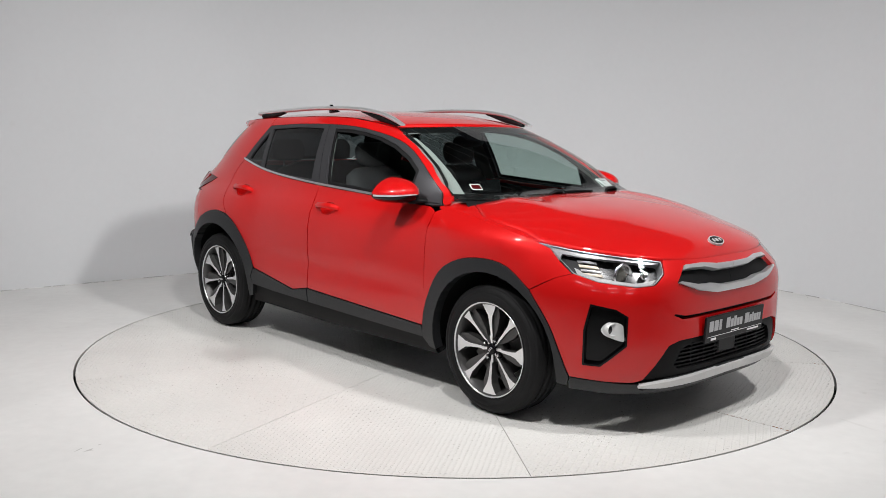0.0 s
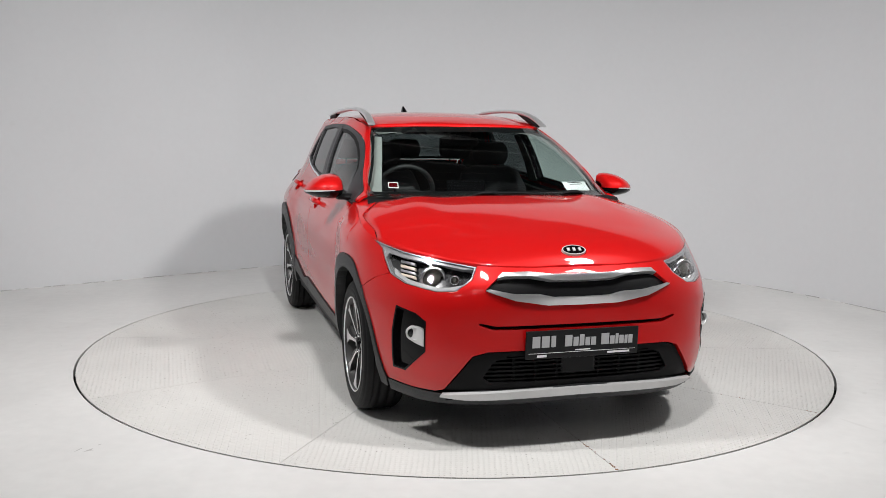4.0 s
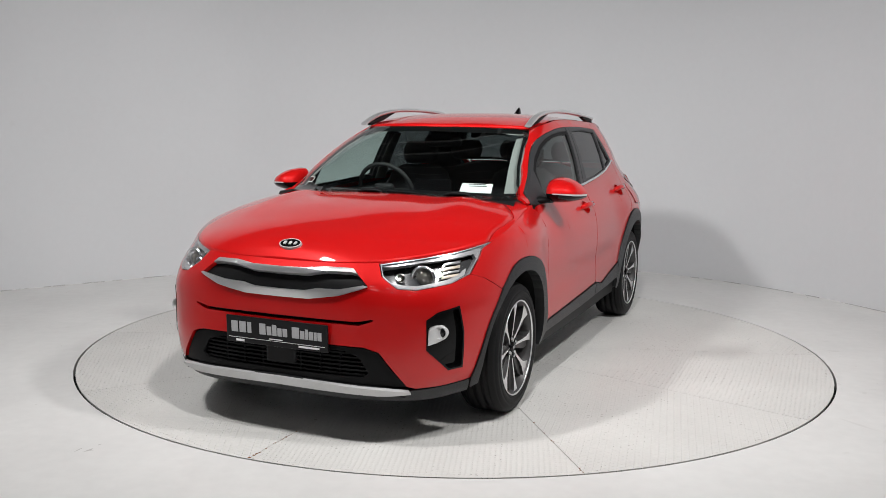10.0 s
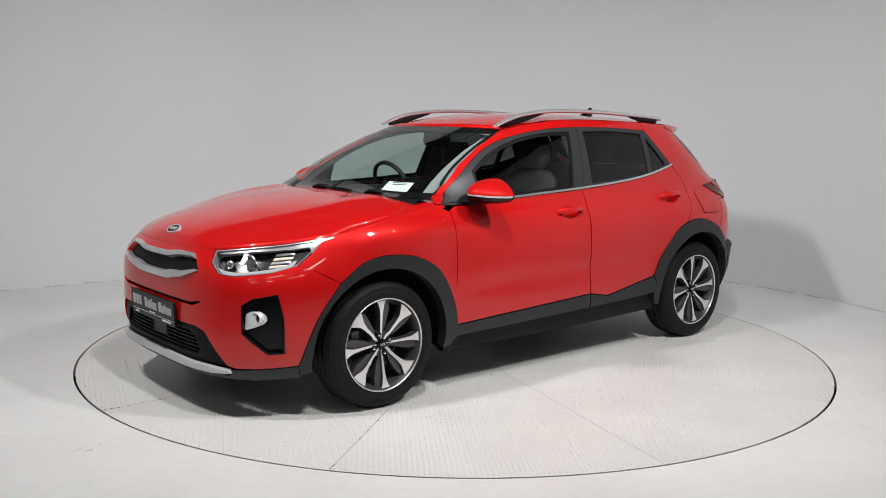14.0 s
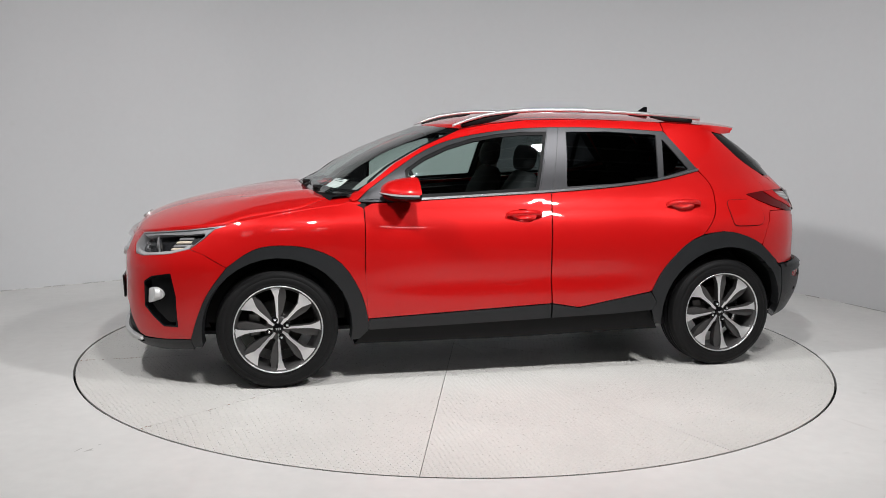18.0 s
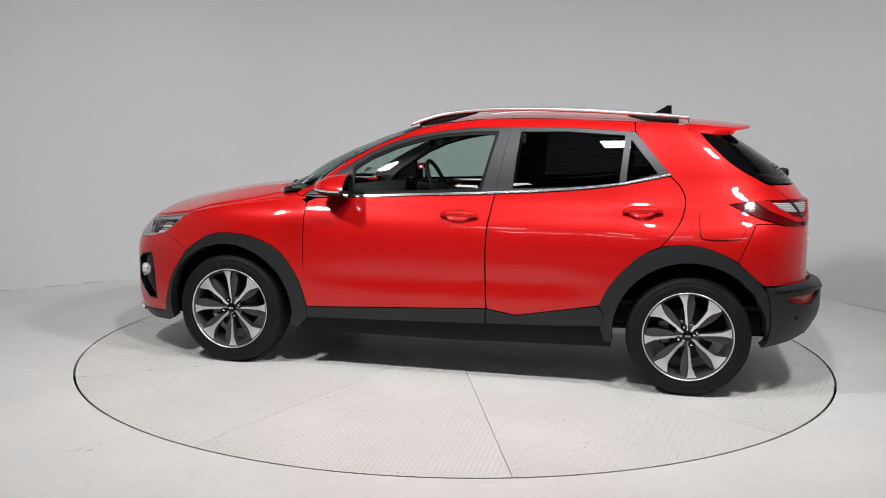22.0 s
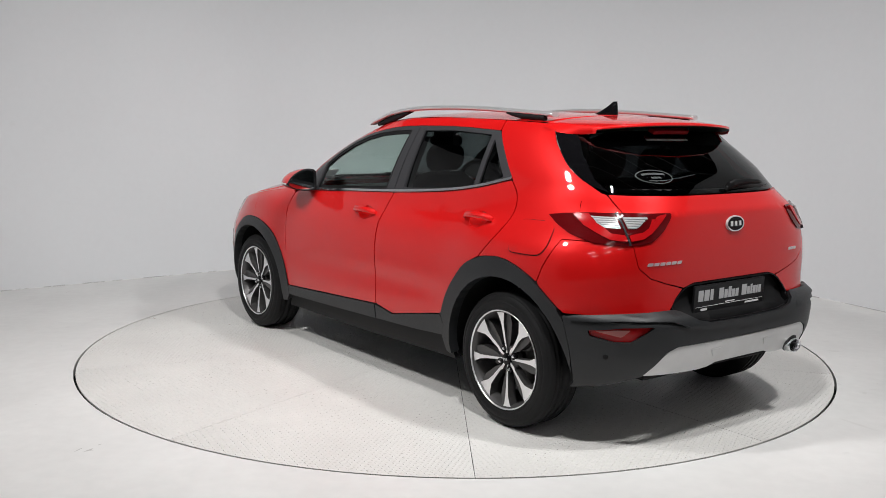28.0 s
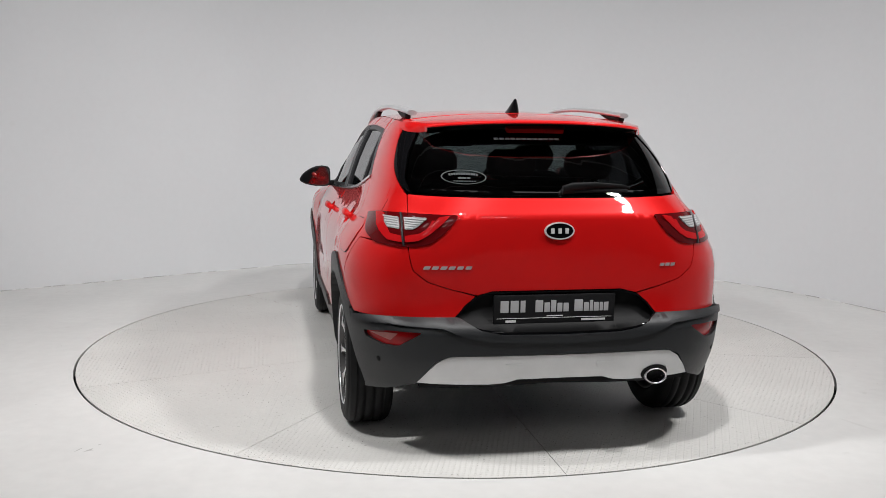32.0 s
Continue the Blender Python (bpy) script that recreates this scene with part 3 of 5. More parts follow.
GLASS_EDGE = smooth_path([(-1.312, 1.375), (-1.350, 1.328), (-1.410, 1.270), (-1.466, 1.220), (-1.532, 1.176), (-1.606, 1.137), (-1.658, 1.109)], 3)


def belt_between(x0, x1, rise=0.0):
    return [(x, z + rise) for x, z in BELT if min(x0, x1) < x < max(x0, x1)]


def add_side(skin, flat, sign):
    """The side panels, glass and trim of one side."""
    hood = [(x, HOOD_EDGE(x)) for x in (1.50, 1.40, 1.25, 1.10, 0.96)]
    wing = panel("front_wing", flat, flat_side(*hood, (0.90, 0.985), (0.868, 0.968), (0.832, 0.950), (0.832, 0.843), (0.832, 0.63), (0.816, 0.40),
          *FRONT_ARCH, (1.66, 0.717), (1.732, 0.743), (1.664, 0.793), (1.605, 0.846)), PAINT, car)
    wing_top(sign, wing)
    # doors
    door = panel("front_door", flat, flat_side((0.828, 0.955), *belt_between(0.82, -0.235), (-0.24, 1.022), (-0.215, 0.86), (-0.210, 0.703), (-0.214, 0.55), (-0.222, 0.411),
                 (0.30, 0.386), (0.814, 0.361), (0.829, 0.55), (0.830, 0.75)), PAINT, car, holes=[cup(-0.060, 0.906)], step=0.07)
    panel("lower_cladding", flat, flat_side((0.812, 0.358), (0.30, 0.383), (-0.219, 0.408), (-0.219, 0.327), (0.30, 0.313), (0.812, 0.300)), CLADDING, door, "dark grey plastic door cladding", lift=0.008, deep=0.022)
    handle(skin, flat, -0.060, 0.906, door)
    door = panel("rear_door", flat, flat_side((-0.244, 1.024), *belt_between(-0.25, -1.15), *DOOR_EDGE,
                 (-1.061, 0.757), (-1.00, 0.709), (-0.945, 0.653), (-0.885, 0.56), (-0.827, 0.461), (-0.386, 0.382), (-0.228, 0.411), (-0.219, 0.55), (-0.216, 0.703), (-0.221, 0.86)), PAINT, car, holes=[cup(-1.035, 0.953)], step=0.07)
    panel("lower_cladding", flat, flat_side((-0.226, 0.408), (-0.384, 0.379), (-0.60, 0.419), (-0.825, 0.457), (-0.86, 0.40), (-0.84, 0.352), (-0.60, 0.338), (-0.226, 0.328)), CLADDING, door, "dark grey plastic door cladding", lift=0.008, deep=0.022)
    handle(skin, flat, -1.035, 0.953, door)
    # quarter panel up to the roof
    quarter = panel("quarter_panel", skin, on_side((-1.172, 1.146), (-0.980, 1.373), (-0.975, 1.424), (-1.17, 1.416), (-1.262, 1.410), *GLASS_EDGE)
                    + [(u - 2.8, z) for u, z in on_rear((0.607, 1.106), (0.619, 0.98), (0.627, 0.92))] + on_side((-1.60, 0.915), (-1.545, 0.79), (-1.52, 0.722), *[p for p in REAR_ARCH if -1.50 < p[0] < -1.13][::-1],
                    *[(x - 0.004, z + 0.001) for x, z in DOOR_EDGE[:0:-1]]), PAINT, car, step=0.07)
    if sign > 0:
        flap = on_side((-1.330, 0.835), (-1.318, 0.95), (-1.330, 0.976), (-1.50, 0.978), (-1.535, 0.960), (-1.548, 0.875), (-1.515, 0.835))
        panel("flap_gap", skin, rounded(shrink(flap, -0.003), 0.03), BLACK, quarter, lift=0.0008, deep=0.002, gap=0.0)
        panel("fuel_flap", skin, rounded(flap, 0.03), PAINT, quarter, lift=0.0035, deep=0.008, gap=0.0)
    panel("bumper_end", skin, on_side((-1.602, 0.914), (-1.547, 0.79), (-1.522, 0.721), *[p for p in REAR_ARCH if p[0] < -1.53])
          + [(u - 2.8, z) for u, z in on_rear(("x", -1.66, 0.602), (0.70, 0.608), (0.442, 0.611), (0.352, 0.700), *[(y + 0.001, z - 0.001) for y, z in GATE_EDGE[5:1:-1]], (0.627, 0.915))], PAINT, car, step=0.06)
    # upper rail over the windows, and the windscreen pillar
    upper = [(form(s_by_y(y, z, True), z)[0], z) for y, z in PILLAR_EDGE[::-1]]
    panel("roof_side_rail", flat, flat_side(*[(x, ROOF_EDGE(x)) for x in (-0.97, -0.79, -0.47, -0.15, 0.07)]) + upper + flat_side((0.905, 1.000), (0.885, 0.986), *WINDOW_TOP[::-1]), PAINT, car, step=0.05)
    # window frames and panes
    front_pane = [(0.588, 1.000), (0.588, 1.150), (0.48, 1.219), (0.34, 1.280), (0.20, 1.321), (0.06, 1.346), (-0.09, 1.360), (-0.243, 1.364), (-0.166, 1.038), (0.20, 1.016)]
    rear_pane = [(-0.335, 1.056), (-0.360, 1.364), (-0.62, 1.368), (-0.925, 1.352), (-0.905, 1.100), (-0.64, 1.073)]
    quarter_pane = [(-0.957, 1.332), (-1.105, 1.153), (-0.94, 1.110)]
    low = [(x, z + 0.004) for x, z in BELT if x < 0.85]
    frame_ = panel("window_frame", flat, flat_side((0.860, 0.984), *low, (-1.168, 1.150), *WINDOW_TOP[:-1]), TRIM, car, "satin dark grey window surround",
                   holes=[flat_side(*front_pane), flat_side(*rear_pane), flat_side(*quarter_pane)], lift=0.001, deep=0.02, gap=0.001, step=0.08)
    for pane, mat in ((front_pane, SCREEN), (rear_pane, PRIVACY), (quarter_pane, PRIVACY)):
        p = panel("pane", flat, flat_side(*pane), mat, frame_, "dark privacy glass" if mat is PRIVACY else "clear green glass", lift=-0.008, deep=0.002, gap=-0.003, step=0.09)
        p.visible_shadow = mat is PRIVACY
    panel("pillar_cover", flat, flat_side((-0.250, 1.382), (-0.308, 1.383), (-0.241, 1.030), (-0.172, 1.026)), TRIM, frame_, "dark grey door pillar cover", lift=0.004, deep=0.006)
    panel("pillar_cover", flat, flat_side((-0.314, 1.383), (-0.354, 1.383), (-0.328, 1.040), (-0.247, 1.031)), TRIM, frame_, "dark grey door pillar cover", lift=0.004, deep=0.006)
    panel("window_seal", flat, flat_side(*front_pane), BLACK, frame_, "black rubber window seal", holes=[shrink(flat_side(*front_pane), 0.017)], lift=-0.003, deep=0.008, gap=-0.001, corner=0)
    panel("belt_strip", flat, flat_side(*[(x, z + 0.002) for x, z in BELT if x < 0.60], (-1.168, 1.157), *[(x, z + 0.014) for x, z in BELT[::-1] if x < 0.60]), CHROME, frame_, "thin chrome strip", lift=0.007, deep=0.008, gap=0.0, corner=0)
    panel("mirror_sail", flat, flat_side((0.852, 0.988), (0.596, 1.002), (0.596, 1.156), (0.616, 1.152), (0.725, 1.076)), TRIM, frame_, "dark grey corner cover", lift=0.004, deep=0.008)
    # cladding
    inner = arc(1.29, 0.315, 0.388, 190, -12, 20)
    panel("front_arch_cladding", skin, on_side((0.86, 0.252), (0.812, 0.300), *FRONT_ARCH[:-1], *FRONT_ARCH_NOSE, (1.715, 0.225)) + on_side(*inner[::-1]), CLADDING, car, "dark grey plastic wheel arch", lift=0.008, deep=0.05, step=0.05)
    inner = arc(-1.29, 0.320, 0.392, 177, -8, 20)
    panel("rear_arch_cladding", skin, on_side(*REAR_ARCH, (-1.665, 0.57), (-1.69, 0.40)) + on_side(*inner, (-0.86, 0.275), (-0.835, 0.35), (-0.86, 0.40)), CLADDING, car, "dark grey plastic wheel arch", lift=0.009, deep=0.05, step=0.05)
    panel("sill", skin, on_side((0.885, 0.205), (0.812, 0.297), (0.30, 0.310), (-0.219, 0.324), (-0.60, 0.334), (-0.835, 0.345), (-0.895, 0.225), (0, 0.205)), BLACK, car, "black plastic sill", lift=-0.016, deep=0.10)
    mirror(sign)
    wheel_well(sign)


def cup(x, z):
    """The outline of the recess behind a door handle."""
    return [(x + 0.070 * math.cos(a), z - 0.004 + 0.037 * math.sin(a)) for a in [t * math.pi / 10 for t in range(20)]]


def handle(skin, flat, x, z, door):
    u = s_by_x(x, z)
    m = stand_on(skin, u, z)
    bm = loft([[m @ Vector(p) for p in oval((d, 0, h), (0, 1, 0), (0, 0, 1), ry, rz, 12)]
               for d, h, ry, rz in ((-0.105, 0.002, 0.010, 0.004), (-0.10, 0.014, 0.014, 0.010), (-0.07, 0.032, 0.016, 0.010), (0, 0.037, 0.017, 0.010),
                                    (0.07, 0.032, 0.016, 0.010), (0.10, 0.014, 0.014, 0.010), (0.105, 0.002, 0.010, 0.004))])
    grip = part("door_handle", bm, PAINT, door, "red painted pull handle")
    panel("handle_recess", flat, cup(x, z), PAINT, door, lift=-0.001, deep=0.002, gap=-0.002, step=0.012, corner=0, dome=-0.030)
    return grip


def mirror(sign):
    """A door mirror: a red cap over a black housing that is open to the rear round its glass."""
    def at(p):
        return tuple((p[0], p[1] * sign, p[2]))
    back = 0.556

    def section(y, nose, top, low, n=9):
        """From the rear's upper lip over the rounded front to the lower lip."""
        mid = low + (top - low) * 0.40
        over = [(back + (nose - back) * math.sin(math.pi / 2 * k / n), mid + (top - mid) * math.cos(math.pi / 2 * k / n) ** 0.8) for k in range(n + 1)]
        under = [(back + (nose - back) * math.cos(math.pi / 2 * k / n) ** 0.7, mid - (mid - low) * math.sin(math.pi / 2 * k / n)) for k in range(1, n + 1)]
        return [(x, y, z) for x, z in over], [(x, y, z) for x, z in under]
    plan = ((0.786, 0.640, 1.070, 1.012), (0.790, 0.690, 1.100, 0.995), (0.805, 0.730, 1.114, 0.986), (0.84, 0.752, 1.119, 0.982), (0.88, 0.750, 1.114, 0.984),
            (0.92, 0.728, 1.098, 0.990), (0.95, 0.696, 1.078, 0.998), (0.97, 0.656, 1.058, 1.008), (0.981, 0.605, 1.042, 1.016), (0.984, 0.566, 1.034, 1.021))
    caps, bases = [], []
    for row in plan:
        over, under = section(*row)
        caps.append([Vector(at(p)) for p in over])
        bases.append([Vector(at(p)) for p in [over[-1]] + under])
    lip = [[Vector(at((back + 0.004, 0.884 + (p.y * sign - 0.884) * 0.90, 1.050 + (p.z - 1.050) * 0.88))) for p in row] for row in (caps[0],)]
    cap = sheet("mirror_cap", caps, PAINT, car, "red door mirror cap over a black housing")
    sheet("mirror_base", bases, GLOSS, cap, "gloss black mirror base")
    ring = [c[0] for c in caps] + [b[-1] for b in bases[::-1]]
    centre = sum(ring, Vector()) / len(ring)
    inner = [Vector((back - 0.002, centre.y + (p.y - centre.y) * 0.92, centre.z + (p.z - centre.z) * 0.87)) for p in ring]
    deep = [p + Vector((0.014, 0, 0)) for p in inner]
    me = bpy.data.meshes.new("mirror_frame")
    n = len(ring)
    me.from_pydata([tuple(p) for p in ring + inner + deep], [], [(i, (i + 1) % n, n + (i + 1) % n, n + i) for i in range(n)] + [(n + i, n + (i + 1) % n, 2 * n + (i + 1) % n, 2 * n + i) for i in range(n)])
    part("mirror_frame", me, BLACK, cap, "black frame round the mirror glass")
    me = bpy.data.meshes.new("mirror_glass")
    me.from_pydata([tuple(p) for p in deep], [], [list(range(n))])
    part("mirror_glass", me, MIRROR, cap, "silvered mirror glass")
    # indicator strip along the cap's lower edge
    rows = []
    for k, row in enumerate(plan[3:]):
        over, under = section(*row)
        y = row[0]
        h = 0.003 + 0.003 * min(1, k / 3)
        rows.append([Vector(at((p[0] + 0.003, y + 0.003, p[2] + d))) for p, d in ((over[-1], h), (over[-1], 0.0), (over[-1], -h * 0.6))])
    sheet("indicator", rows, SKID, cap, "white indicator strip")
    bm = loft([[at(p) for p in oval((x, y, z), (1, 0, 0), (0, 0, 1), rx, rz, 12)] for y, x, z, rx, rz in
               ((0.735, 0.690, 0.995, 0.065, 0.022), (0.78, 0.675, 0.998, 0.050, 0.018), (0.82, 0.665, 1.000, 0.050, 0.018))])
    part("mirror_arm", bm, BLACK, cap, "black mirror arm")


def wing_top(sign, wing):
    """The upper face of the front wing, from its outer edge to the bonnet seam."""
    rows = []
    for i in range(31):
        x = 0.845 + (1.548 - 0.845) * i / 30
        inner = SEAM(x) + 0.006
        row = []
        for k in range(9):
            share = min(0.9995, inner + (1.0 - inner) * k / 8)
            px, py, pz = lid(x, share, HOOD_EDGE, HOOD_MID, hood_power(x))
            row.append(Vector((px, py * sign, pz + 0.001)))
        row = [row[0] - Vector((0, 0.003 * sign, 0.016))] + row + [row[-1] + Vector((0, 0.001 * sign, -0.010))]
        rows.append(row)
    sheet("wing_top", rows, PAINT, wing)


def hood_power(x):
    return 2.4 + 1.8 * min(1.0, max(0.0, (1.7 - x) / 0.6))


def wheel_well(sign):
    for cx in (1.29, -1.29):
        rows = []
        for x, z in arc(cx, 0.318, 0.395, -3, 183, 26):
            out = min(0.845, width_at(x, max(z, 0.27)) - 0.022)
            rows.append([Vector((x, sign * y, z)) for y in (out, 0.68, 0.50)])
        sheet("arch_liner", rows, BLACK, car, "black wheel arch liner")
        bm = bmesh.new()
        ring = [bm.verts.new((x, sign * 0.50, z)) for x, z in arc(cx, 0.318, 0.395, -3, 183, 26)]
        bm.faces.new(ring)
        part("arch_back", bm, BLACK, car, "black wheel arch back")


def wheel(cx, sign):
    """Tyre, alloy rim with eight flared spokes, nuts, cap and brake disc."""
    hub = new("wheel")
    hub.parent = car
    hub.location = (cx, sign * 0.748, 0.320)
    hub.rotation_euler = (0, radians(WHEEL_TURN[(cx > 0, sign)]), 0 if sign > 0 else math.pi)
    prof = [(0.228, 0.098), (0.236, 0.103), (0.246, 0.1065), (0.2475, 0.1050), (0.249, 0.1065), (0.262, 0.108), (0.276, 0.107), (0.2775, 0.1055), (0.279, 0.107), (0.292, 0.103), (0.303, 0.096), (0.305, 0.0925), (0.307, 0.0935), (0.314, 0.083), (0.3185, 0.066)]
    for y in (0.058, 0.022, -0.022, -0.058):
        prof += [(0.320, y + 0.006), (0.3125, y + 0.005), (0.3125, y - 0.005), (0.320, y - 0.006)]
    prof += [(0.3185, -0.066), (0.314, -0.083), (0.303, -0.096), (0.285, -0.105), (0.262, -0.108), (0.236, -0.103), (0.228, -0.098), (0.222, -0.05), (0.222, 0.05)]
    part("tyre", lathe(prof, 72, True), RUBBER, hub, "black road tyre")
    rim = part("rim", lathe([(0.233, 0.098), (0.2345, 0.104), (0.232, 0.106), (0.2275, 0.102), (0.226, 0.09)], 64, True), MACHINED, hub, "machined alloy rim")
    bm = lathe([(0.2270, 0.1005), (0.2215, 0.0930), (0.214, 0.080), (0.207, 0.035), (0.2035, -0.06), (0.215, -0.095), (0.222, -0.095)], 64)
    part("barrel", bm, ALLOY, rim, "dark grey rim barrel")
    for i in range(8):
        turn = Matrix.Rotation(2 * math.pi * i / 8, 4, "Y")
        wide = i % 2
        # the bright face: a thin blade that flares out at the rim, every other one broader
        if wide:
            face = [(0.026, -0.007), (0.060, -0.012), (0.072, -0.006), (0.135, -0.009), (0.168, -0.014), (0.205, -0.038), (0.222, -0.052), (0.227, -0.026), (0.228, 0.0), (0.227, 0.026),
                    (0.223, 0.042), (0.205, 0.036), (0.168, 0.016), (0.135, 0.009), (0.070, 0.007), (0.050, 0.004), (0.026, 0.004)]
        else:
            face = [(0.026, -0.004), (0.070, -0.0055), (0.135, -0.007), (0.175, -0.010), (0.210, -0.022), (0.225, -0.034), (0.228, 0.0), (0.226, 0.028), (0.210, 0.018), (0.175, 0.010), (0.135, 0.007), (0.070, 0.0055), (0.026, 0.004)]
        # the dark grey leaf on its one side, a step lower
        leaf = [(0.040, 0.003), (0.070, 0.020), (0.090, 0.031), (0.135, 0.044), (0.168, 0.052), (0.205, 0.050), (0.219, 0.052), (0.222, 0.030), (0.205, 0.022), (0.170, 0.008), (0.135, 0.004), (0.070, 0.003)]
        for name, shape, mat, top, low, label in (("spoke", face, MACHINED, (0.068, 0.024), 0.030, ""), ("spoke_leaf", leaf, ALLOY, (0.062, 0.016), 0.020, "dark grey spoke leaf")):
            bm = bmesh.new()
            front = [bm.verts.new(turn @ Vector((r, top[0] + top[1] * min(1, r / 0.2), w))) for r, w in shape]
            back = [bm.verts.new(turn @ Vector((r, low + 0.014 * min(1, r / 0.2), w))) for r, w in shape]
            bm.faces.new(front)
            bm.faces.new(back[::-1])
            for j in range(len(shape)):
                k = (j + 1) % len(shape)
                bm.faces.new((front[j], back[j], back[k], front[k]))
            bmesh.ops.recalc_face_normals(bm, faces=bm.faces[:])
            for f in bm.faces:
                f.material_index = 0 if f.normal.y > 0.7 else 1
            me = bpy.data.meshes.new(name)
            bm.to_mesh(me)
            bm.free()
            me.materials.append(mat)
            me.materials.append(ALLOY)
            part(name, me, mat, rim, label)
    part("hub_plate", lathe([(0.0, 0.066), (0.030, 0.066), (0.060, 0.064), (0.066, 0.058), (0.066, 0.03)], 32), ALLOY, rim)
    cap = part("centre_cap", lathe([(0.0, 0.084), (0.022, 0.083), (0.027, 0.079), (0.028, 0.066)], 24), GLOSS, rim, "black centre cap with a pale mark")
    bm = bmesh.new()
    for d in (-0.010, 0.0, 0.010):
        box(bm, (0.005, 0.002, 0.012), (d, 0.0848, 0), Matrix.Rotation(0.3, 4, "Y"))
    part("cap_mark", bm, PRINT, cap)
    for i in range(4):
        a = radians(73 + 90 * i)
        at = (0.050 * math.cos(a), 0, 0.050 * math.sin(a))
        bm = lathe([(0.0, 0.083), (0.0055, 0.083), (0.0075, 0.079), (0.008, 0.060)], 10)
        bmesh.ops.translate(bm, verts=bm.verts[:], vec=at)
        part("wheel_nut", bm, CHROME, rim, "chrome wheel nut")
        bm = lathe([(0.009, 0.0725), (0.015, 0.0765), (0.0165, 0.0755), (0.0165, 0.060)], 14)
        bmesh.ops.translate(bm, verts=bm.verts[:], vec=at)
        part("nut_recess", bm, GLOSS, rim)
    part("brake_disc", lathe([(0.0, 0.0), (0.06, 0.012), (0.075, 0.012), (0.076, 0.002), (0.138, 0.002), (0.140, -0.02)], 40), DISC, hub, "grey steel brake disc")
    bm = bmesh.new()
    box(bm, (0.06, 0.05, 0.13), (0.118, 0.0, 0.02), None, 0.01)
    part("brake_caliper", bm, DISC, hub)


WHEEL_TURN = {(True, 1): 3, (False, 1): 7, (True, -1): 46, (False, -1): 10}


def add_front():
    skin = outline_front
    edge = [(0.0, 0.7960), (0.20, 0.7968), (0.30, 0.7985), (0.36, 0.8005), (0.443, 0.8035)]
    half = on_front(*edge, (0.478, 0.750), (0.55, 0.703), (0.62, 0.696), ("x", 1.84, 0.714), ("x", 1.735, 0.744), ("x", 1.668, 0.722),
                    *[("x", x, z) for x, z in FRONT_ARCH_NOSE], (0.70, 0.262), (0.62, 0.262), (0.590, 0.275), (0.547, 0.343), (0.486, 0.428), (0.42, 0.446), (0.0, 0.450))
    grille = on_front((0.0, 0.764), (0.14, 0.766), (0.235, 0.779), (0.352, 0.778), (0.436, 0.708), (0.31, 0.665), (0.163, 0.641), (0.0, 0.639))
    slot = on_front((0.0, 0.556), (0.39, 0.557), (0.458, 0.572), (0.464, 0.564), (0.40, 0.541), (0.0, 0.538))
    fog = on_front((0.665, 0.567), (0.700, 0.598), ("x", 1.832, 0.617), ("x", 1.808, 0.50), ("x", 1.800, 0.337), (0.728, 0.336), (0.666, 0.437))
    mirrored = [(-u, z) for u, z in fog]
    bumper = panel("front_bumper", skin, both(half), PAINT, car, "red front bumper", holes=[both(grille), both(slot), fog, mirrored], step=0.06, deep=0.03)
    panel("grille_backing", skin, both(grille), BLACK, car, "black upper grille", lift=-0.020, deep=0.01, gap=-0.012)
    top = on_front((0.0, 0.763), (0.14, 0.765), (0.235, 0.778), (0.350, 0.777), (0.376, 0.756), (0.345, 0.763), (0.235, 0.760), (0.14, 0.744), (0.0, 0.742))
    panel("grille_bar", skin, both(top), SATIN, bumper, "satin chrome grille surround", lift=0.006, deep=0.03, gap=0, step=0.02, dome=0.012)
    low = on_front((0.0, 0.673), (0.13, 0.675), (0.19, 0.688), (0.30, 0.692), (0.415, 0.713), (0.434, 0.708), (0.31, 0.666), (0.163, 0.642), (0.0, 0.640))
    panel("grille_bar", skin, both(low), SATIN, bumper, "satin chrome grille surround", lift=0.008, deep=0.03, gap=0, step=0.03, dome=0.008)
    panel("slot_backing", skin, both(slot), BLACK, bumper, "black slot", lift=-0.028, deep=0.004, gap=-0.008)
    # lower intake
    intake = on_front((0.0, 0.446), (0.42, 0.442), (0.482, 0.424), (0.543, 0.340), (0.592, 0.266), (0.45, 0.275), (0.0, 0.286))
    inside = on_front((0.0, 0.425), (0.33, 0.422), (0.395, 0.400), (0.44, 0.330), (0.41, 0.308), (0.0, 0.305))
    panel("intake_surround", skin, both(intake), BLACK, car, "dark plastic intake surround", holes=[both(inside)], lift=-0.012, deep=0.05, gap=0.001)
    panel("intake_backing", skin, both(inside), BLACK, car, "black lower grille", lift=-0.055, deep=0.004, gap=-0.01)
    for i in range(6):
        z = 0.318 + 0.0185 * i
        w = (0.42, 0.428, 0.424, 0.413, 0.40, 0.37)[i]
        panel("intake_slat", skin, both(on_front((0.0, z + 0.004), (w, z + 0.004), (w, z - 0.004), (0.0, z - 0.004))), BLACK, car, "black grille slat", lift=-0.026, deep=0.02, gap=0, step=0.08, corner=0)
    for y in (-0.30, -0.20, -0.10, 0.10, 0.20, 0.30):
        q = (2.9 - s_by_y(abs(y), 0.36, True)) * (1 if y > 0 else -1)
        panel("intake_upright", skin, [(q - 0.006, 0.420), (q + 0.006, 0.420), (q + 0.006, 0.308), (q - 0.006, 0.308)], BLACK, car, lift=-0.030, deep=0.02, gap=0, corner=0)
    bm = bmesh.new()
    box(bm, (0.02, 0.165, 0.095), (2.064, 0.0, 0.375), None, 0.012)
    part("radar_cover", bm, PLATE, car, "dark grey sensor cover")
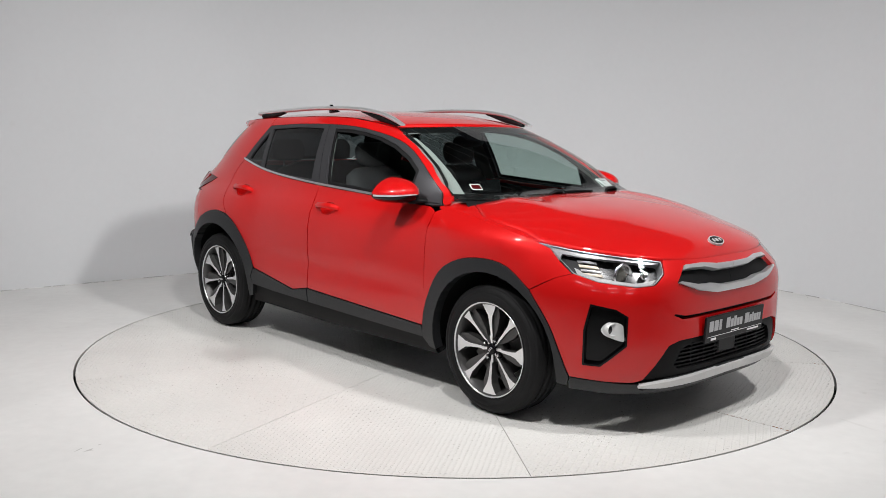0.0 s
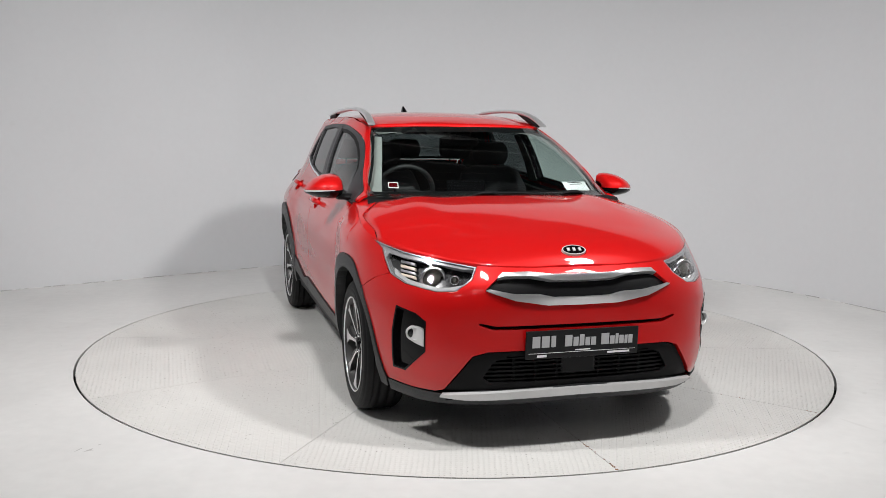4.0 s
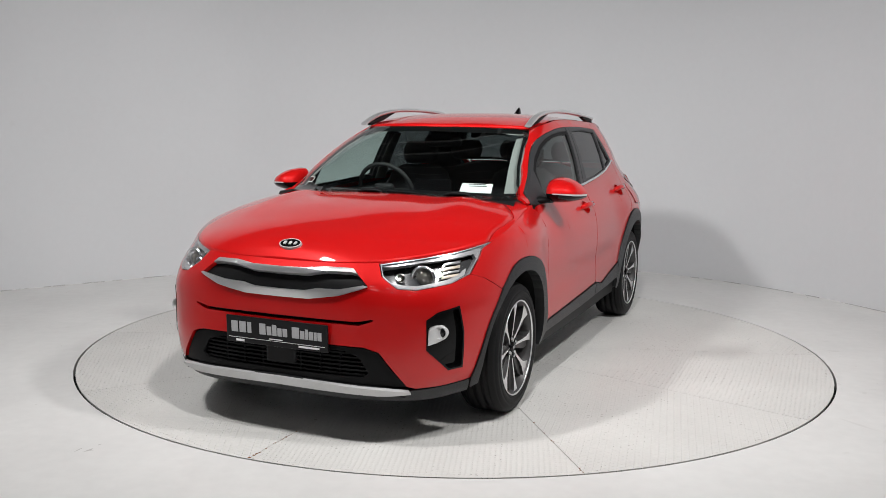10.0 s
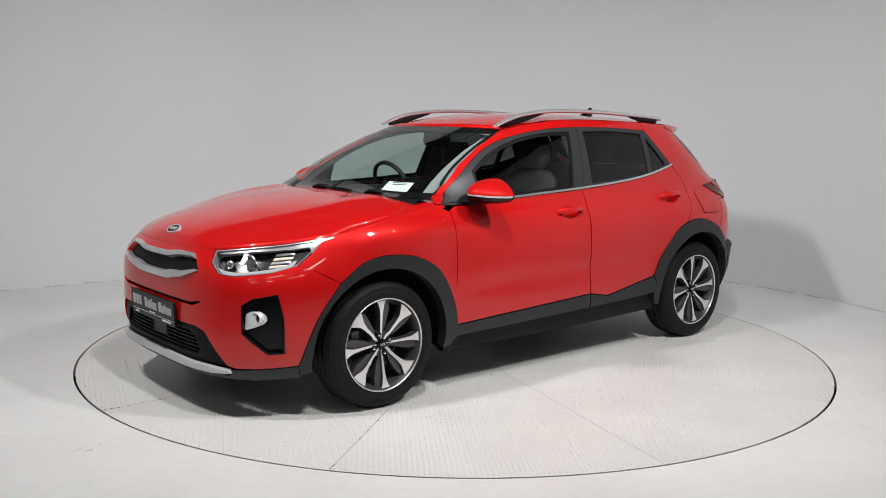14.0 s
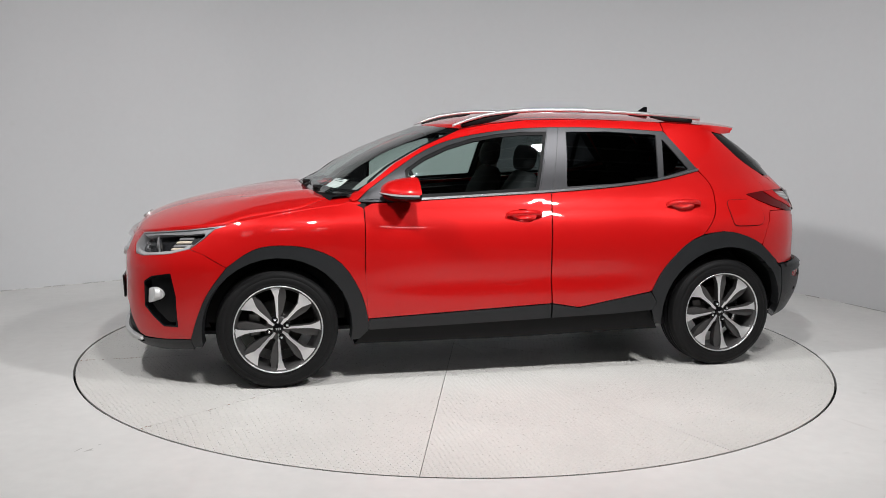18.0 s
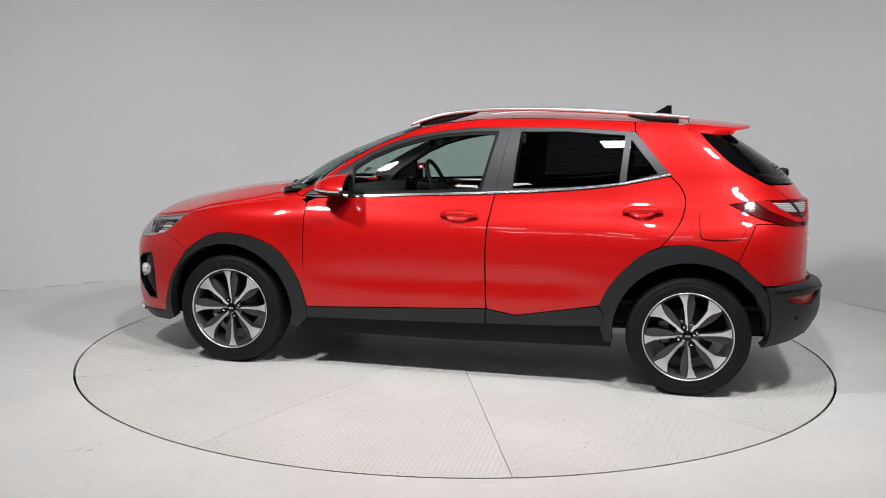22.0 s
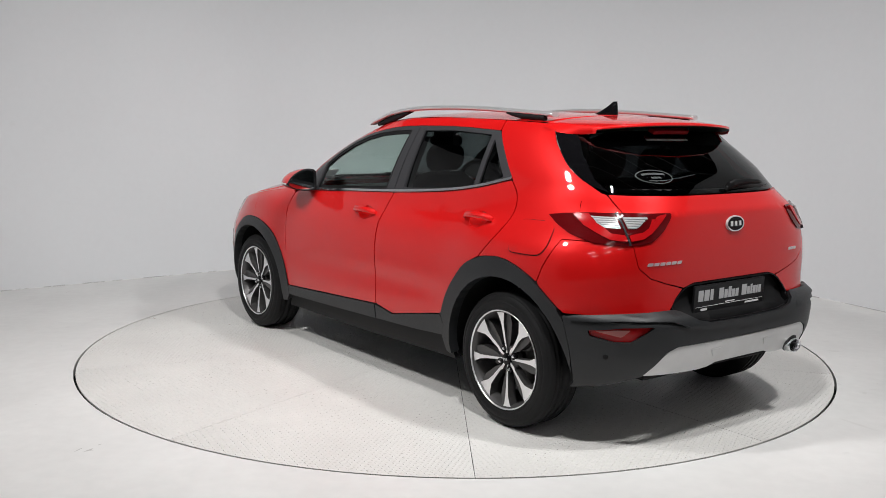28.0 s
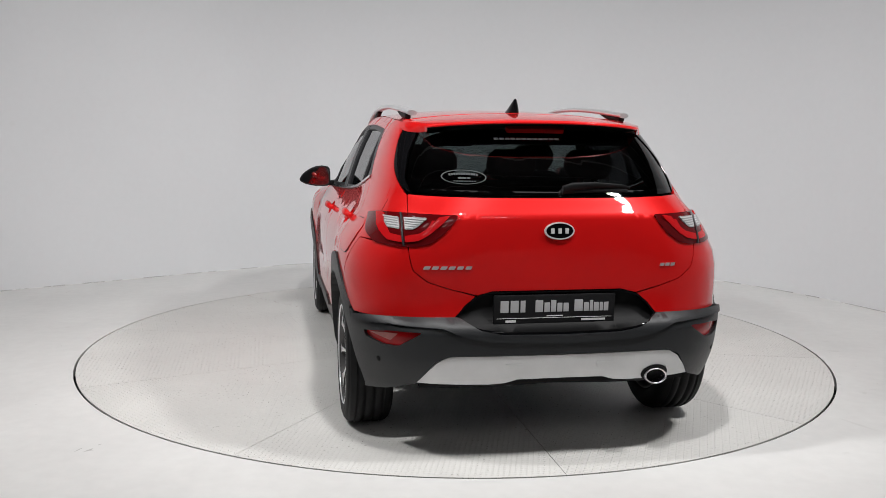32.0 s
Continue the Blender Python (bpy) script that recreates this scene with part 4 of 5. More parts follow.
    lip = on_front((0.0, 0.284), (0.45, 0.273), (0.58, 0.256), (0.66, 0.258), ("x", 1.735, 0.268), ("x", 1.715, 0.212), (0.66, 0.200), (0.40, 0.205), (0.0, 0.208))
    panel("front_lip", skin, both(lip), CLADDING, car, "dark grey plastic lower lip", lift=0.004, deep=0.10, gap=0.001)
    strip = on_front((0.0, 0.281), (0.30, 0.278), (0.50, 0.270), (0.595, 0.258), (0.60, 0.246), (0.50, 0.240), (0.28, 0.246), (0.0, 0.250))
    panel("skid_strip", skin, both(strip), SKID, car, "satin silver skid strip", lift=0.016, deep=0.02, gap=0, step=0.04, dome=0.006)
    # number plate with plain bars for its writing
    plate_at = Matrix.Translation((2.108, 0, 0.473)) @ Matrix.Rotation(radians(3), 4, "Y")
    number_plate(plate_at, bumper, 1)
    # badge on the bonnet's nose
    bx = 1.985
    slope = math.atan2(HOOD_MID(bx - 0.02) - HOOD_MID(bx + 0.02), 0.04)
    badge(Matrix.Translation((bx, 0, HOOD_MID(bx) + 0.003)) @ Matrix.Rotation(slope - math.pi / 2, 4, "Y"), car, 0.056)
    for sign in (1, -1):
        headlight(skin, sign)
        fog_lamp(skin, sign, [(u * sign, z) for u, z in fog])


def number_plate(m, parent, sign):
    """A plate in the plane x = 0 of m, facing along x (sign 1) or against it."""
    bm = bmesh.new()
    box(bm, (0.012, 0.528, 0.124), (0, 0, 0), None, 0.004)
    bmesh.ops.transform(bm, matrix=m, verts=bm.verts[:])
    plate = part("number_plate", bm, PLATE, parent, "dark grey show plate with pale lettering bars")
    x = 0.0068 * sign
    bars = []
    for y0, y1 in ((-0.235, -0.200), (-0.192, -0.157), (-0.149, -0.128)):
        bars.append((y0, y1, 0.050))
    for y0, y1, h in ((-0.085, -0.052, 0.050), (-0.046, -0.022, 0.040), (-0.017, 0.005, 0.050), (0.010, 0.032, 0.037), (0.037, 0.060, 0.037),
                      (0.085, 0.122, 0.050), (0.127, 0.149, 0.037), (0.153, 0.167, 0.046), (0.171, 0.193, 0.037), (0.197, 0.211, 0.037), (0.215, 0.235, 0.037)):
        bars.append((y0, y1, h))
    for y0, y1, h in bars:
        bm = bmesh.new()
        box(bm, (0.002, y1 - y0, h), (x, sign * (y0 + y1) / 2, 0.014 - (0.050 - h) / 2), None, 0.0006)
        bmesh.ops.transform(bm, matrix=m, verts=bm.verts[:])
        part("lettering_bar", bm, PRINT, plate, "pale grey lettering bar")
    for w, h, y, z in ((0.50, 0.0015, 0, -0.036), (0.044, 0.010, -0.19, -0.049), (0.105, 0.008, 0.17, -0.047), (0.07, 0.004, 0, -0.028)):
        bm = bmesh.new()
        box(bm, (0.002, w, h), (x, sign * y, z))
        bmesh.ops.transform(bm, matrix=m, verts=bm.verts[:])
        part("small_print", bm, PAPER, plate, "white small print bar")


def badge(m, parent, r):
    """An oval badge, facing along x of m."""
    bm = bmesh.new()
    ring, inner, low = [], [], []
    n = 40
    for i in range(n):
        a = 2 * math.pi * i / n
        ring.append(bm.verts.new((0.008, r * math.cos(a), r * 0.56 * math.sin(a))))
        inner.append(bm.verts.new((0.008, r * 0.91 * math.cos(a), r * 0.48 * math.sin(a))))
        low.append(bm.verts.new((-0.004, r * 1.03 * math.cos(a), r * 0.58 * math.sin(a))))
    for i in range(n):
        j = (i + 1) % n
        bm.faces.new((ring[i], ring[j], inner[j], inner[i]))
        bm.faces.new((low[i], low[j], ring[j], ring[i]))
    bmesh.ops.recalc_face_normals(bm, faces=bm.faces[:])
    bmesh.ops.transform(bm, matrix=m, verts=bm.verts[:])
    ob = part("badge", bm, SKID, parent, "black and chrome oval badge")
    bm = bmesh.new()
    bm.faces.new([bm.verts.new((0.0065, r * 0.92 * math.cos(2 * math.pi * i / n), r * 0.49 * math.sin(2 * math.pi * i / n))) for i in range(n)])
    bmesh.ops.transform(bm, matrix=m, verts=bm.verts[:])
    part("badge_field", bm, GLOSS, ob, "black badge field")
    bm = bmesh.new()
    for y, tilt in ((-0.48, 0), (0.0, 0), (0.48, 0)):
        box(bm, (0.004, r * 0.22, r * 0.34), (0.009, y * r, 0), Matrix.Rotation(tilt, 4, "X"))
    bmesh.ops.transform(bm, matrix=m, verts=bm.verts[:])
    part("badge_bar", bm, SKID, ob, "chrome badge bars")


def headlight(skin, sign):
    outline = on_front(("x", 1.500, 0.877), ("x", 1.58, 0.866), ("x", 1.65, 0.856), ("x", 1.735, 0.843), (0.65, 0.833), (0.60, 0.825), (0.50, 0.8105), (0.446, 0.802), (0.480, 0.748), (0.55, 0.702), (0.62, 0.695), ("x", 1.84, 0.713), ("x", 1.735, 0.742), ("x", 1.668, 0.794), ("x", 1.608, 0.846))
    pts = [(u * sign, z) for u, z in outline]
    housing = panel("headlight", skin, pts, LAMP_BLACK, car, "headlamp with a clear lens and projector", lift=-0.055, deep=0.002, gap=0.0, step=0.04)
    wall = panel("lamp_rim", skin, pts, LAMP_GREY, housing, "silver inner rim", holes=[shrink(pts, 0.007)], lift=-0.004, deep=0.05, gap=0.003, corner=0)
    # bright upper blade
    blade = on_front(("x", 1.515, 0.872), ("x", 1.65, 0.851), ("x", 1.735, 0.836), (0.605, 0.820), (0.50, 0.804), (0.455, 0.795), (0.50, 0.793), (0.60, 0.806), ("x", 1.735, 0.818), ("x", 1.66, 0.828), ("x", 1.655, 0.780), ("x", 1.63, 0.80), ("x", 1.62, 0.838))
    panel("lamp_blade", skin, [(u * sign, z) for u, z in blade], LAMP_GREY, housing, "silver upper blade", lift=-0.012, deep=0.02, gap=0, step=0.03)
    # day-running light along the bottom
    drl = on_front((0.515, 0.736), (0.56, 0.710), (0.62, 0.704), ("x", 1.835, 0.722), ("x", 1.748, 0.747), ("x", 1.725, 0.775), ("x", 1.742, 0.770), ("x", 1.770, 0.753), ("x", 1.835, 0.737), (0.62, 0.719), (0.57, 0.724))
    panel("running_light", skin, [(u * sign, z) for u, z in drl], FROST, housing, "white running light strip", lift=-0.018, deep=0.02, gap=0, step=0.03)
    # reflector bowl, projector and indicator
    for y, z, r, deep in ((0.635, 0.762, 0.046, 0.0), (0.550, 0.768, 0.017, 0.0)):
        u = (2.9 - s_by_y(y, z, True)) * sign
        aim = Matrix.Translation(stand_on(skin, u, z, -0.045).translation) @ Vector((1, 0.15 * sign, 0)).to_track_quat("Y", "Z").to_matrix().to_4x4()
        bm = lathe([(r * 1.25, 0.012), (r * 1.15, 0.020), (r * 1.02, 0.020), (r * 0.95, 0.006), (r * 0.80, 0.0)], 28)
        bmesh.ops.transform(bm, matrix=aim, verts=bm.verts[:])
        part("lamp_ring", bm, CHROME, housing, "chrome lamp ring")
        bm = lathe([(0.0, 0.022), (r * 0.35, 0.020), (r * 0.62, 0.012), (r * 0.82, 0.0)], 24)
        bmesh.ops.transform(bm, matrix=aim, verts=bm.verts[:])
        part("projector_lens", bm, PROJECTOR, housing, "glassy projector lens")
    u0 = on_front(("x", 1.79, 0.775))[0][0]
    for i in range(4):
        z = 0.745 + 0.017 * i
        pts_i = [((u0 + du) * sign, z + dz) for du, dz in ((-0.045, 0), (0.050, 0.004), (0.050, 0.016), (-0.045, 0.012))]
        panel("indicator_fin", skin, pts_i, LAMP_GREY if i % 2 else AMBER, housing, "pale amber indicator fin", lift=-0.032, deep=0.012, gap=0.001, corner=0, dome=0.004, step=0.02)
    lens = panel("lens", skin, pts, LENS, housing, "clear plastic lens", lift=0.001, deep=0.002, gap=0.001, step=0.04)
    lens.visible_shadow = False


def fog_lamp(skin, sign, fog):
    bezel = panel("fog_lamp", skin, fog, GLOSS, car, "round fog lamp in a gloss black bezel", lift=-0.022, deep=0.004, gap=-0.008, step=0.04)
    panel("bezel_rim", skin, fog, GLOSS, bezel, holes=[shrink(fog, 0.007)], lift=0.002, deep=0.025, gap=-0.001, corner=0)
    pod = on_front((0.740, 0.500), (0.734, 0.524), (0.716, 0.537), (0.698, 0.538), (0.678, 0.528), (0.672, 0.450), (0.702, 0.462), (0.731, 0.480))
    panel("fog_pod", skin, [(u * sign, z) for u, z in pod], POD, bezel, "silver fog lamp pod", lift=-0.014, deep=0.02, gap=0, step=0.02, dome=0.010, corner=0.012)
    u = (2.9 - s_by_y(0.711, 0.507, True)) * sign
    aim = Matrix.Translation(skin(u, 0.507) + normal_of(skin, u, 0.507) * -0.006) @ Vector((1, 0.30 * sign, 0)).to_track_quat("Y", "Z").to_matrix().to_4x4()
    bm = lathe([(0.031, -0.02), (0.031, 0.006), (0.028, 0.010), (0.024, 0.006), (0.023, -0.012)], 28)
    bmesh.ops.transform(bm, matrix=aim, verts=bm.verts[:])
    part("fog_ring", bm, POD, bezel, "silver fog lamp ring")
    bm = lathe([(0.0, 0.002), (0.014, 0.000), (0.024, -0.008)], 20)
    bmesh.ops.transform(bm, matrix=aim, verts=bm.verts[:])
    part("fog_lens", bm, LAMP_BLACK, bezel, "dark fog lamp lens")


def add_rear():
    skin = outline_rear
    gate = panel("tailgate", skin, both(on_rear((0.0, 1.100), (0.30, 1.101), *GATE_EDGE, (0.28, 0.719), (0.0, 0.719))), PAINT, car, "red tailgate", step=0.03, deep=0.02)
    fin_half = on_rear(*[("x", x - 0.003, z) for x, z in GLASS_EDGE[:-3]], (0.596, 1.112), ("x", -1.600, 1.170), ("x", -1.505, 1.265), ("x", -1.435, 1.340), ("x", -1.40, 1.372))
    glass_half = on_rear((0.0, 1.106), (0.30, 1.107), (0.592, 1.113), ("x", -1.597, 1.170), ("x", -1.502, 1.265), ("x", -1.432, 1.340), ("x", -1.40, 1.370), (0.40, 1.380), (0.0, 1.388))
    pane = panel("rear_window", skin, both(glass_half), PRIVACY, car, "dark tinted rear window", lift=-0.004, deep=0.003, gap=0.001, step=0.08)
    for sign in (1, -1):
        panel("pillar_fin", skin, [(u * sign, z) for u, z in fin_half], GLOSS, car, "gloss black rear pillar fin", lift=0.0, deep=0.02, gap=0.001)
    # tint band and stickers on the glass
    band = on_rear((0.0, 1.385), (0.40, 1.377), (0.50, 1.345), (0.53, 1.300), (0.50, 1.288), (0.46, 1.308), (0.38, 1.318), (0.0, 1.322))
    panel("tint_band", skin, both(band), BLACK, pane, "black upper glass border", lift=-0.007, deep=0.001, gap=0)
    rim = on_rear((0.0, 1.112), (0.585, 1.117), (0.57, 1.135), (0.0, 1.128))
    panel("glass_border", skin, both(rim), BLACK, pane, "black lower glass border", lift=-0.007, deep=0.001, gap=0)
    panel("oval_sticker", skin, on_rear(*[(0.375 + 0.094 * math.cos(a), 1.183 + 0.029 * math.sin(a)) for a in [i * math.pi / 12 for i in range(24)]]), STICKER, pane, "pale oval sticker", holes=[on_rear(*[(0.375 + 0.089 * math.cos(a), 1.183 + 0.0265 * math.sin(a)) for a in [i * math.pi / 12 for i in range(24)]])], lift=-0.002, deep=0.0008, gap=0, corner=0)
    marks = [(-0.055 + 0.0102 * i, 0.0125 - 0.00011 * (i - 5.4) ** 2, 0.0040, 0.0042) for i in range(12)] + [(d, -0.004, 0.0075, 0.0035) for d in (-0.018, 0.0, 0.018)] + [(-0.042 + 0.0105 * i, -0.0165, 0.0040, 0.0018) for i in range(9)]
    for dy, dz, w, h in marks:
        panel("sticker_bar", skin, on_rear((0.375 + dy - w, 1.183 + dz - h), (0.375 + dy + w, 1.183 + dz - h), (0.375 + dy + w, 1.183 + dz + h), (0.375 + dy - w, 1.183 + dz + h)), STICKER, pane, "pale lettering bar", lift=-0.0020, deep=0.0005, gap=0, corner=0)
    for i in range(12):
        a = -0.105 + 0.0255 * i
        q = [(2.8 + s_by_y(abs(v), 1.344, False)) * (1 if v > 0 else -1) for v in (a, a + 0.021)]
        panel("address_bar", skin, [(q[0], 1.3375), (q[1], 1.3375), (q[1], 1.3455), (q[0], 1.3455)], PAPER, pane, "white lettering bar", lift=-0.002, deep=0.0008, gap=0, corner=0)
    # wiper
    bm = loft([[tuple(p) for p in oval(c, (0, 0, 1), (-1, 0, 0.6), a, b, 10)] for c, a, b in
               ((Vector((-1.836, -0.03, 1.130)), 0.020, 0.016), (Vector((-1.842, -0.07, 1.146)), 0.018, 0.012), (Vector((-1.832, -0.18, 1.153)), 0.013, 0.008), (Vector((-1.815, -0.30, 1.146)), 0.009, 0.006), (Vector((-1.800, -0.345, 1.140)), 0.004, 0.004))])
    wiper = part("rear_wiper", bm, BLACK, pane, "black rear wiper")
    bm = loft([[tuple(p) for p in oval(c, (0, 0, 1), (-1, 0, 0), 0.010, 0.006, 8)] for c in (Vector((-1.835, -0.02, 1.124)), Vector((-1.828, -0.16, 1.131)), Vector((-1.808, -0.33, 1.125)))])
    part("wiper_blade", bm, RUBBER, wiper)
    # rear bumper
    recess = on_rear((0.0, 0.716), (0.28, 0.716), (0.325, 0.709), (0.365, 0.690), (0.402, 0.658), (0.430, 0.622), (0.434, 0.606), (0.400, 0.585), (0.342, 0.568), (0.25, 0.556), (0.0, 0.551))
    panel("plate_recess", skin, both(recess), BLACK, gate, "black number plate recess", lift=-0.026, deep=0.004, gap=-0.006)
    panel("recess_rim", skin, both(recess), GLOSS, gate, holes=[both(on_rear((0.0, 0.710), (0.278, 0.710), (0.322, 0.703), (0.360, 0.684), (0.396, 0.653), (0.423, 0.619), (0.426, 0.608), (0.396, 0.590), (0.338, 0.574), (0.25, 0.562), (0.0, 0.557)))], lift=0.002, deep=0.03, gap=0.0005, corner=0)
    number_plate(Matrix.Translation((-1.907, 0.012, 0.640)) @ Matrix.Rotation(radians(-2), 4, "Y"), gate, -1)
    clad = on_rear((0.0, 0.549), (0.25, 0.554), (0.342, 0.566), (0.435, 0.604), (0.70, 0.603), ("x", -1.655, 0.592), ("x", -1.668, 0.565), ("x", -1.692, 0.40), ("x", -1.680, 0.30), ("x", -1.655, 0.275), (0.70, 0.300), (0.592, 0.345), (0.520, 0.446), (0.462, 0.468), (0.0, 0.468))
    refl = on_rear((0.790, 0.546), (0.700, 0.561), (0.577, 0.561), (0.668, 0.500), (0.720, 0.500), (0.782, 0.520))
    bumper = panel("rear_bumper", skin, both(clad), CLADDING, car, "dark grey plastic rear bumper", holes=[refl, [(-u, z) for u, z in refl]], lift=0.012, deep=0.04, gap=0.001, step=0.03)
    ledge = on_rear((0.0, 0.547), (0.25, 0.552), (0.342, 0.564), (0.435, 0.602), (0.70, 0.601), ("x", -1.70, 0.592), ("x", -1.70, 0.578), (0.70, 0.582), (0.50, 0.572), (0.40, 0.545), (0.30, 0.526), (0.0, 0.514))
    panel("bumper_ledge", skin, both(ledge), CLADDING, bumper, "rounded ledge along the bumper", lift=0.021, deep=0.012, gap=0.0, step=0.03)
    for sign in (1, -1):
        pts = [(u * sign, z) for u, z in refl]
        r = panel("reflector", skin, pts, RED_LENS, bumper, "red rear reflector", lift=-0.002, deep=0.004, gap=-0.004, step=0.03)
        inner = [(u * sign, z) for u, z in on_rear((0.772, 0.541), (0.725, 0.550), (0.672, 0.552), (0.700, 0.520))]
        if sign > 0:
            panel("reflector_insert", skin, inner, PALE_RED, r, "frosted lamp insert", lift=0.001, deep=0.002, gap=0, step=0.03)
        u = (2.8 + s_by_y(0.735, 0.435, False)) * sign
        m = stand_on(skin, u, 0.435, 0.012)
        bm = lathe([(0.0, 0.003), (0.010, 0.003), (0.012, 0.0)], 14)
        bmesh.ops.transform(bm, matrix=m @ Matrix.Rotation(math.pi / 2, 4, "X"), verts=bm.verts[:])
        part("parking_sensor", bm, BLACK, bumper, "round parking sensor")
        tail_lamp(skin, sign)
    skid = on_rear((0.0, 0.465), (0.440, 0.468), (0.478, 0.464), (0.520, 0.440), (0.600, 0.346), (0.30, 0.342), (0.235, 0.346), (0.185, 0.362), (0.0, 0.363))
    plate = panel("skid_plate", skin, both(skid), SKID, car, "silver rear skid plate", lift=0.008, deep=0.05, gap=0.001, step=0.05)
    for y in (0.20, -0.185):
        u = (2.8 + s_by_y(abs(y), 0.41, False)) * (1 if y > 0 else -1)
        panel("skid_boss", skin, [(u - 0.055, 0.432), (u + 0.055, 0.432), (u + 0.035, 0.398), (u - 0.035, 0.398)], SKID, plate, lift=0.011, deep=0.004, gap=0)
    # no cut-out: a black disc on the plate paints the opening's shade
    hole = [(0.420 + 0.062 * math.cos(a), 0.366 + 0.040 * math.sin(a)) for a in [i * math.pi / 14 for i in range(28)]]
    panel("exhaust_shade_disc", skin, [(-u, h) for u, h in on_rear(*hole)], BLACK, plate, "black disc standing for the shade in the exhaust opening", lift=0.0095, deep=0.003, gap=0, corner=0)
    for y, z in ((-0.420, 0.345),):
        bm = lathe([(0.033, -0.06), (0.035, 0.044), (0.038, 0.050), (0.041, 0.050), (0.043, 0.046), (0.038, -0.10)], 30)
        bmesh.ops.scale(bm, verts=bm.verts[:], vec=(1.12, 1, 0.80))
        bmesh.ops.transform(bm, matrix=Matrix.Translation((-1.945, y, z + 0.012)) @ Matrix.Rotation(radians(86), 4, "Z"), verts=bm.verts[:])
        pipe = part("exhaust_tip", bm, CHROME, car, "chrome oval exhaust tip")
        bm = lathe([(0.0, 0.0), (0.036, 0.0)], 24)
        bmesh.ops.scale(bm, verts=bm.verts[:], vec=(1.12, 1, 0.80))
        bmesh.ops.transform(bm, matrix=Matrix.Translation((-1.950, y, z + 0.012)) @ Matrix.Rotation(radians(86), 4, "Z"), verts=bm.verts[:])
        part("exhaust_bore", bm, BLACK, pipe)
    badge(Matrix.Translation((-1.905, 0, 0.968)) @ Matrix.Rotation(math.pi, 4, "Z") @ Matrix.Rotation(radians(-5), 4, "Y"), gate, 0.064)
    # chrome lettering, as bars
    for y0, y1, z, n in ((0.570, 0.365, 0.819, 6), (-0.450, -0.525, 0.820, 3)):
        for i in range(n):
            y = y0 + (y1 - y0) * (i + 0.5) / n
            w = abs(y1 - y0) / n * 0.43
            h = 0.0065
            u = (2.8 + s_by_y(abs(y), z, False)) * (1 if y > 0 else -1)
            panel("name_bar", skin, [(u - w + 0.003, z - h), (u + w + 0.003, z - h), (u + w - 0.003, z + h), (u - w - 0.003, z + h)], SATIN, gate, "chrome lettering bar", lift=0.004, deep=0.004, gap=0, step=0.02, corner=0.003)


def tail_lamp(skin, sign):
    outline = [(u * sign, z) for u, z in on_rear(("x", -1.465, 1.008), ("x", -1.55, 1.020), ("x", -1.65, 1.028), (0.615, 1.032), (0.425, 1.030), (0.432, 1.014), (0.480, 0.958), (0.54, 0.914), (0.597, 0.902), (0.660, 0.900), ("x", -1.74, 0.908), ("x", -1.62, 0.940), ("x", -1.535, 0.972))]
    lamp = panel("tail_lamp", skin, outline, DEEP_RED, car, "red tail lamp with clear inserts", lift=0.004, deep=0.02, gap=0.0, step=0.03, dome=0.006)
    # a bright red loop round the clear inserts
    loops = ((("x", -1.591, 1.020), ("x", -1.666, 0.974), ("x", -1.747, 0.941), (0.697, 0.921), (0.645, 0.917), (0.645, 0.941), (0.686, 0.947), ("x", -1.755, 0.965), ("x", -1.711, 0.991), ("x", -1.663, 1.024)),
             ((0.633, 0.917), (0.583, 0.926), (0.542, 0.949), (0.490, 0.994), (0.457, 1.025), (0.502, 1.020), (0.535, 0.982), (0.576, 0.955), (0.633, 0.941)))
    for pts in loops:
        panel("lamp_band", skin, [(u * sign, z) for u, z in on_rear(*pts)], RED_LENS, lamp, "bright red lamp band", lift=0.0115, deep=0.008, gap=0, step=0.02)
    streak = on_rear((0.515, 1.008), (0.527, 1.008), (0.560, 0.958), (0.552, 0.958))
    panel("lamp_streak", skin, [(u * sign, z) for u, z in streak], RED_LENS, lamp, "red light guide", lift=0.0105, deep=0.006, gap=0, step=0.02, corner=0)
    seam = on_rear((0.636, 1.028), (0.642, 1.028), (0.642, 0.902), (0.636, 0.902))
    panel("lamp_seam", skin, [(u * sign, z) for u, z in seam], LAMP_BLACK, lamp, "dark gap between the lamp halves", lift=0.0140, deep=0.010, gap=0, step=0.03, corner=0)
    # the clear inserts: a silver bowl behind ribbed clear plastic
    inserts = (((0.648, 1.014), (0.697, 1.008), (0.700, 0.985), (0.692, 0.968), (0.650, 0.966)), ((0.630, 1.014), (0.545, 1.017), (0.585, 0.977), (0.600, 0.968), (0.630, 0.966)))
    for pts in inserts:
        panel("clear_insert", skin, [(u * sign, z) for u, z in on_rear(*pts)], LAMP_GREY, lamp, "clear reversing insert", lift=0.0130, deep=0.008, gap=0, step=0.02)
    for k in range(5):
        z = 0.9705 + 0.0092 * k
        for y0, y1 in ((0.651, 0.690 + 0.002 * k), (0.598 - 0.0125 * k, 0.627)):
            rib = on_rear((y0, z), (y1, z), (y1, z + 0.0045), (y0, z + 0.0045))
            panel("clear_rib", skin, [(u * sign, h) for u, h in rib], FROST, lamp, "clear ribbed insert", lift=0.0155, deep=0.004, gap=0, step=0.02, corner=0)


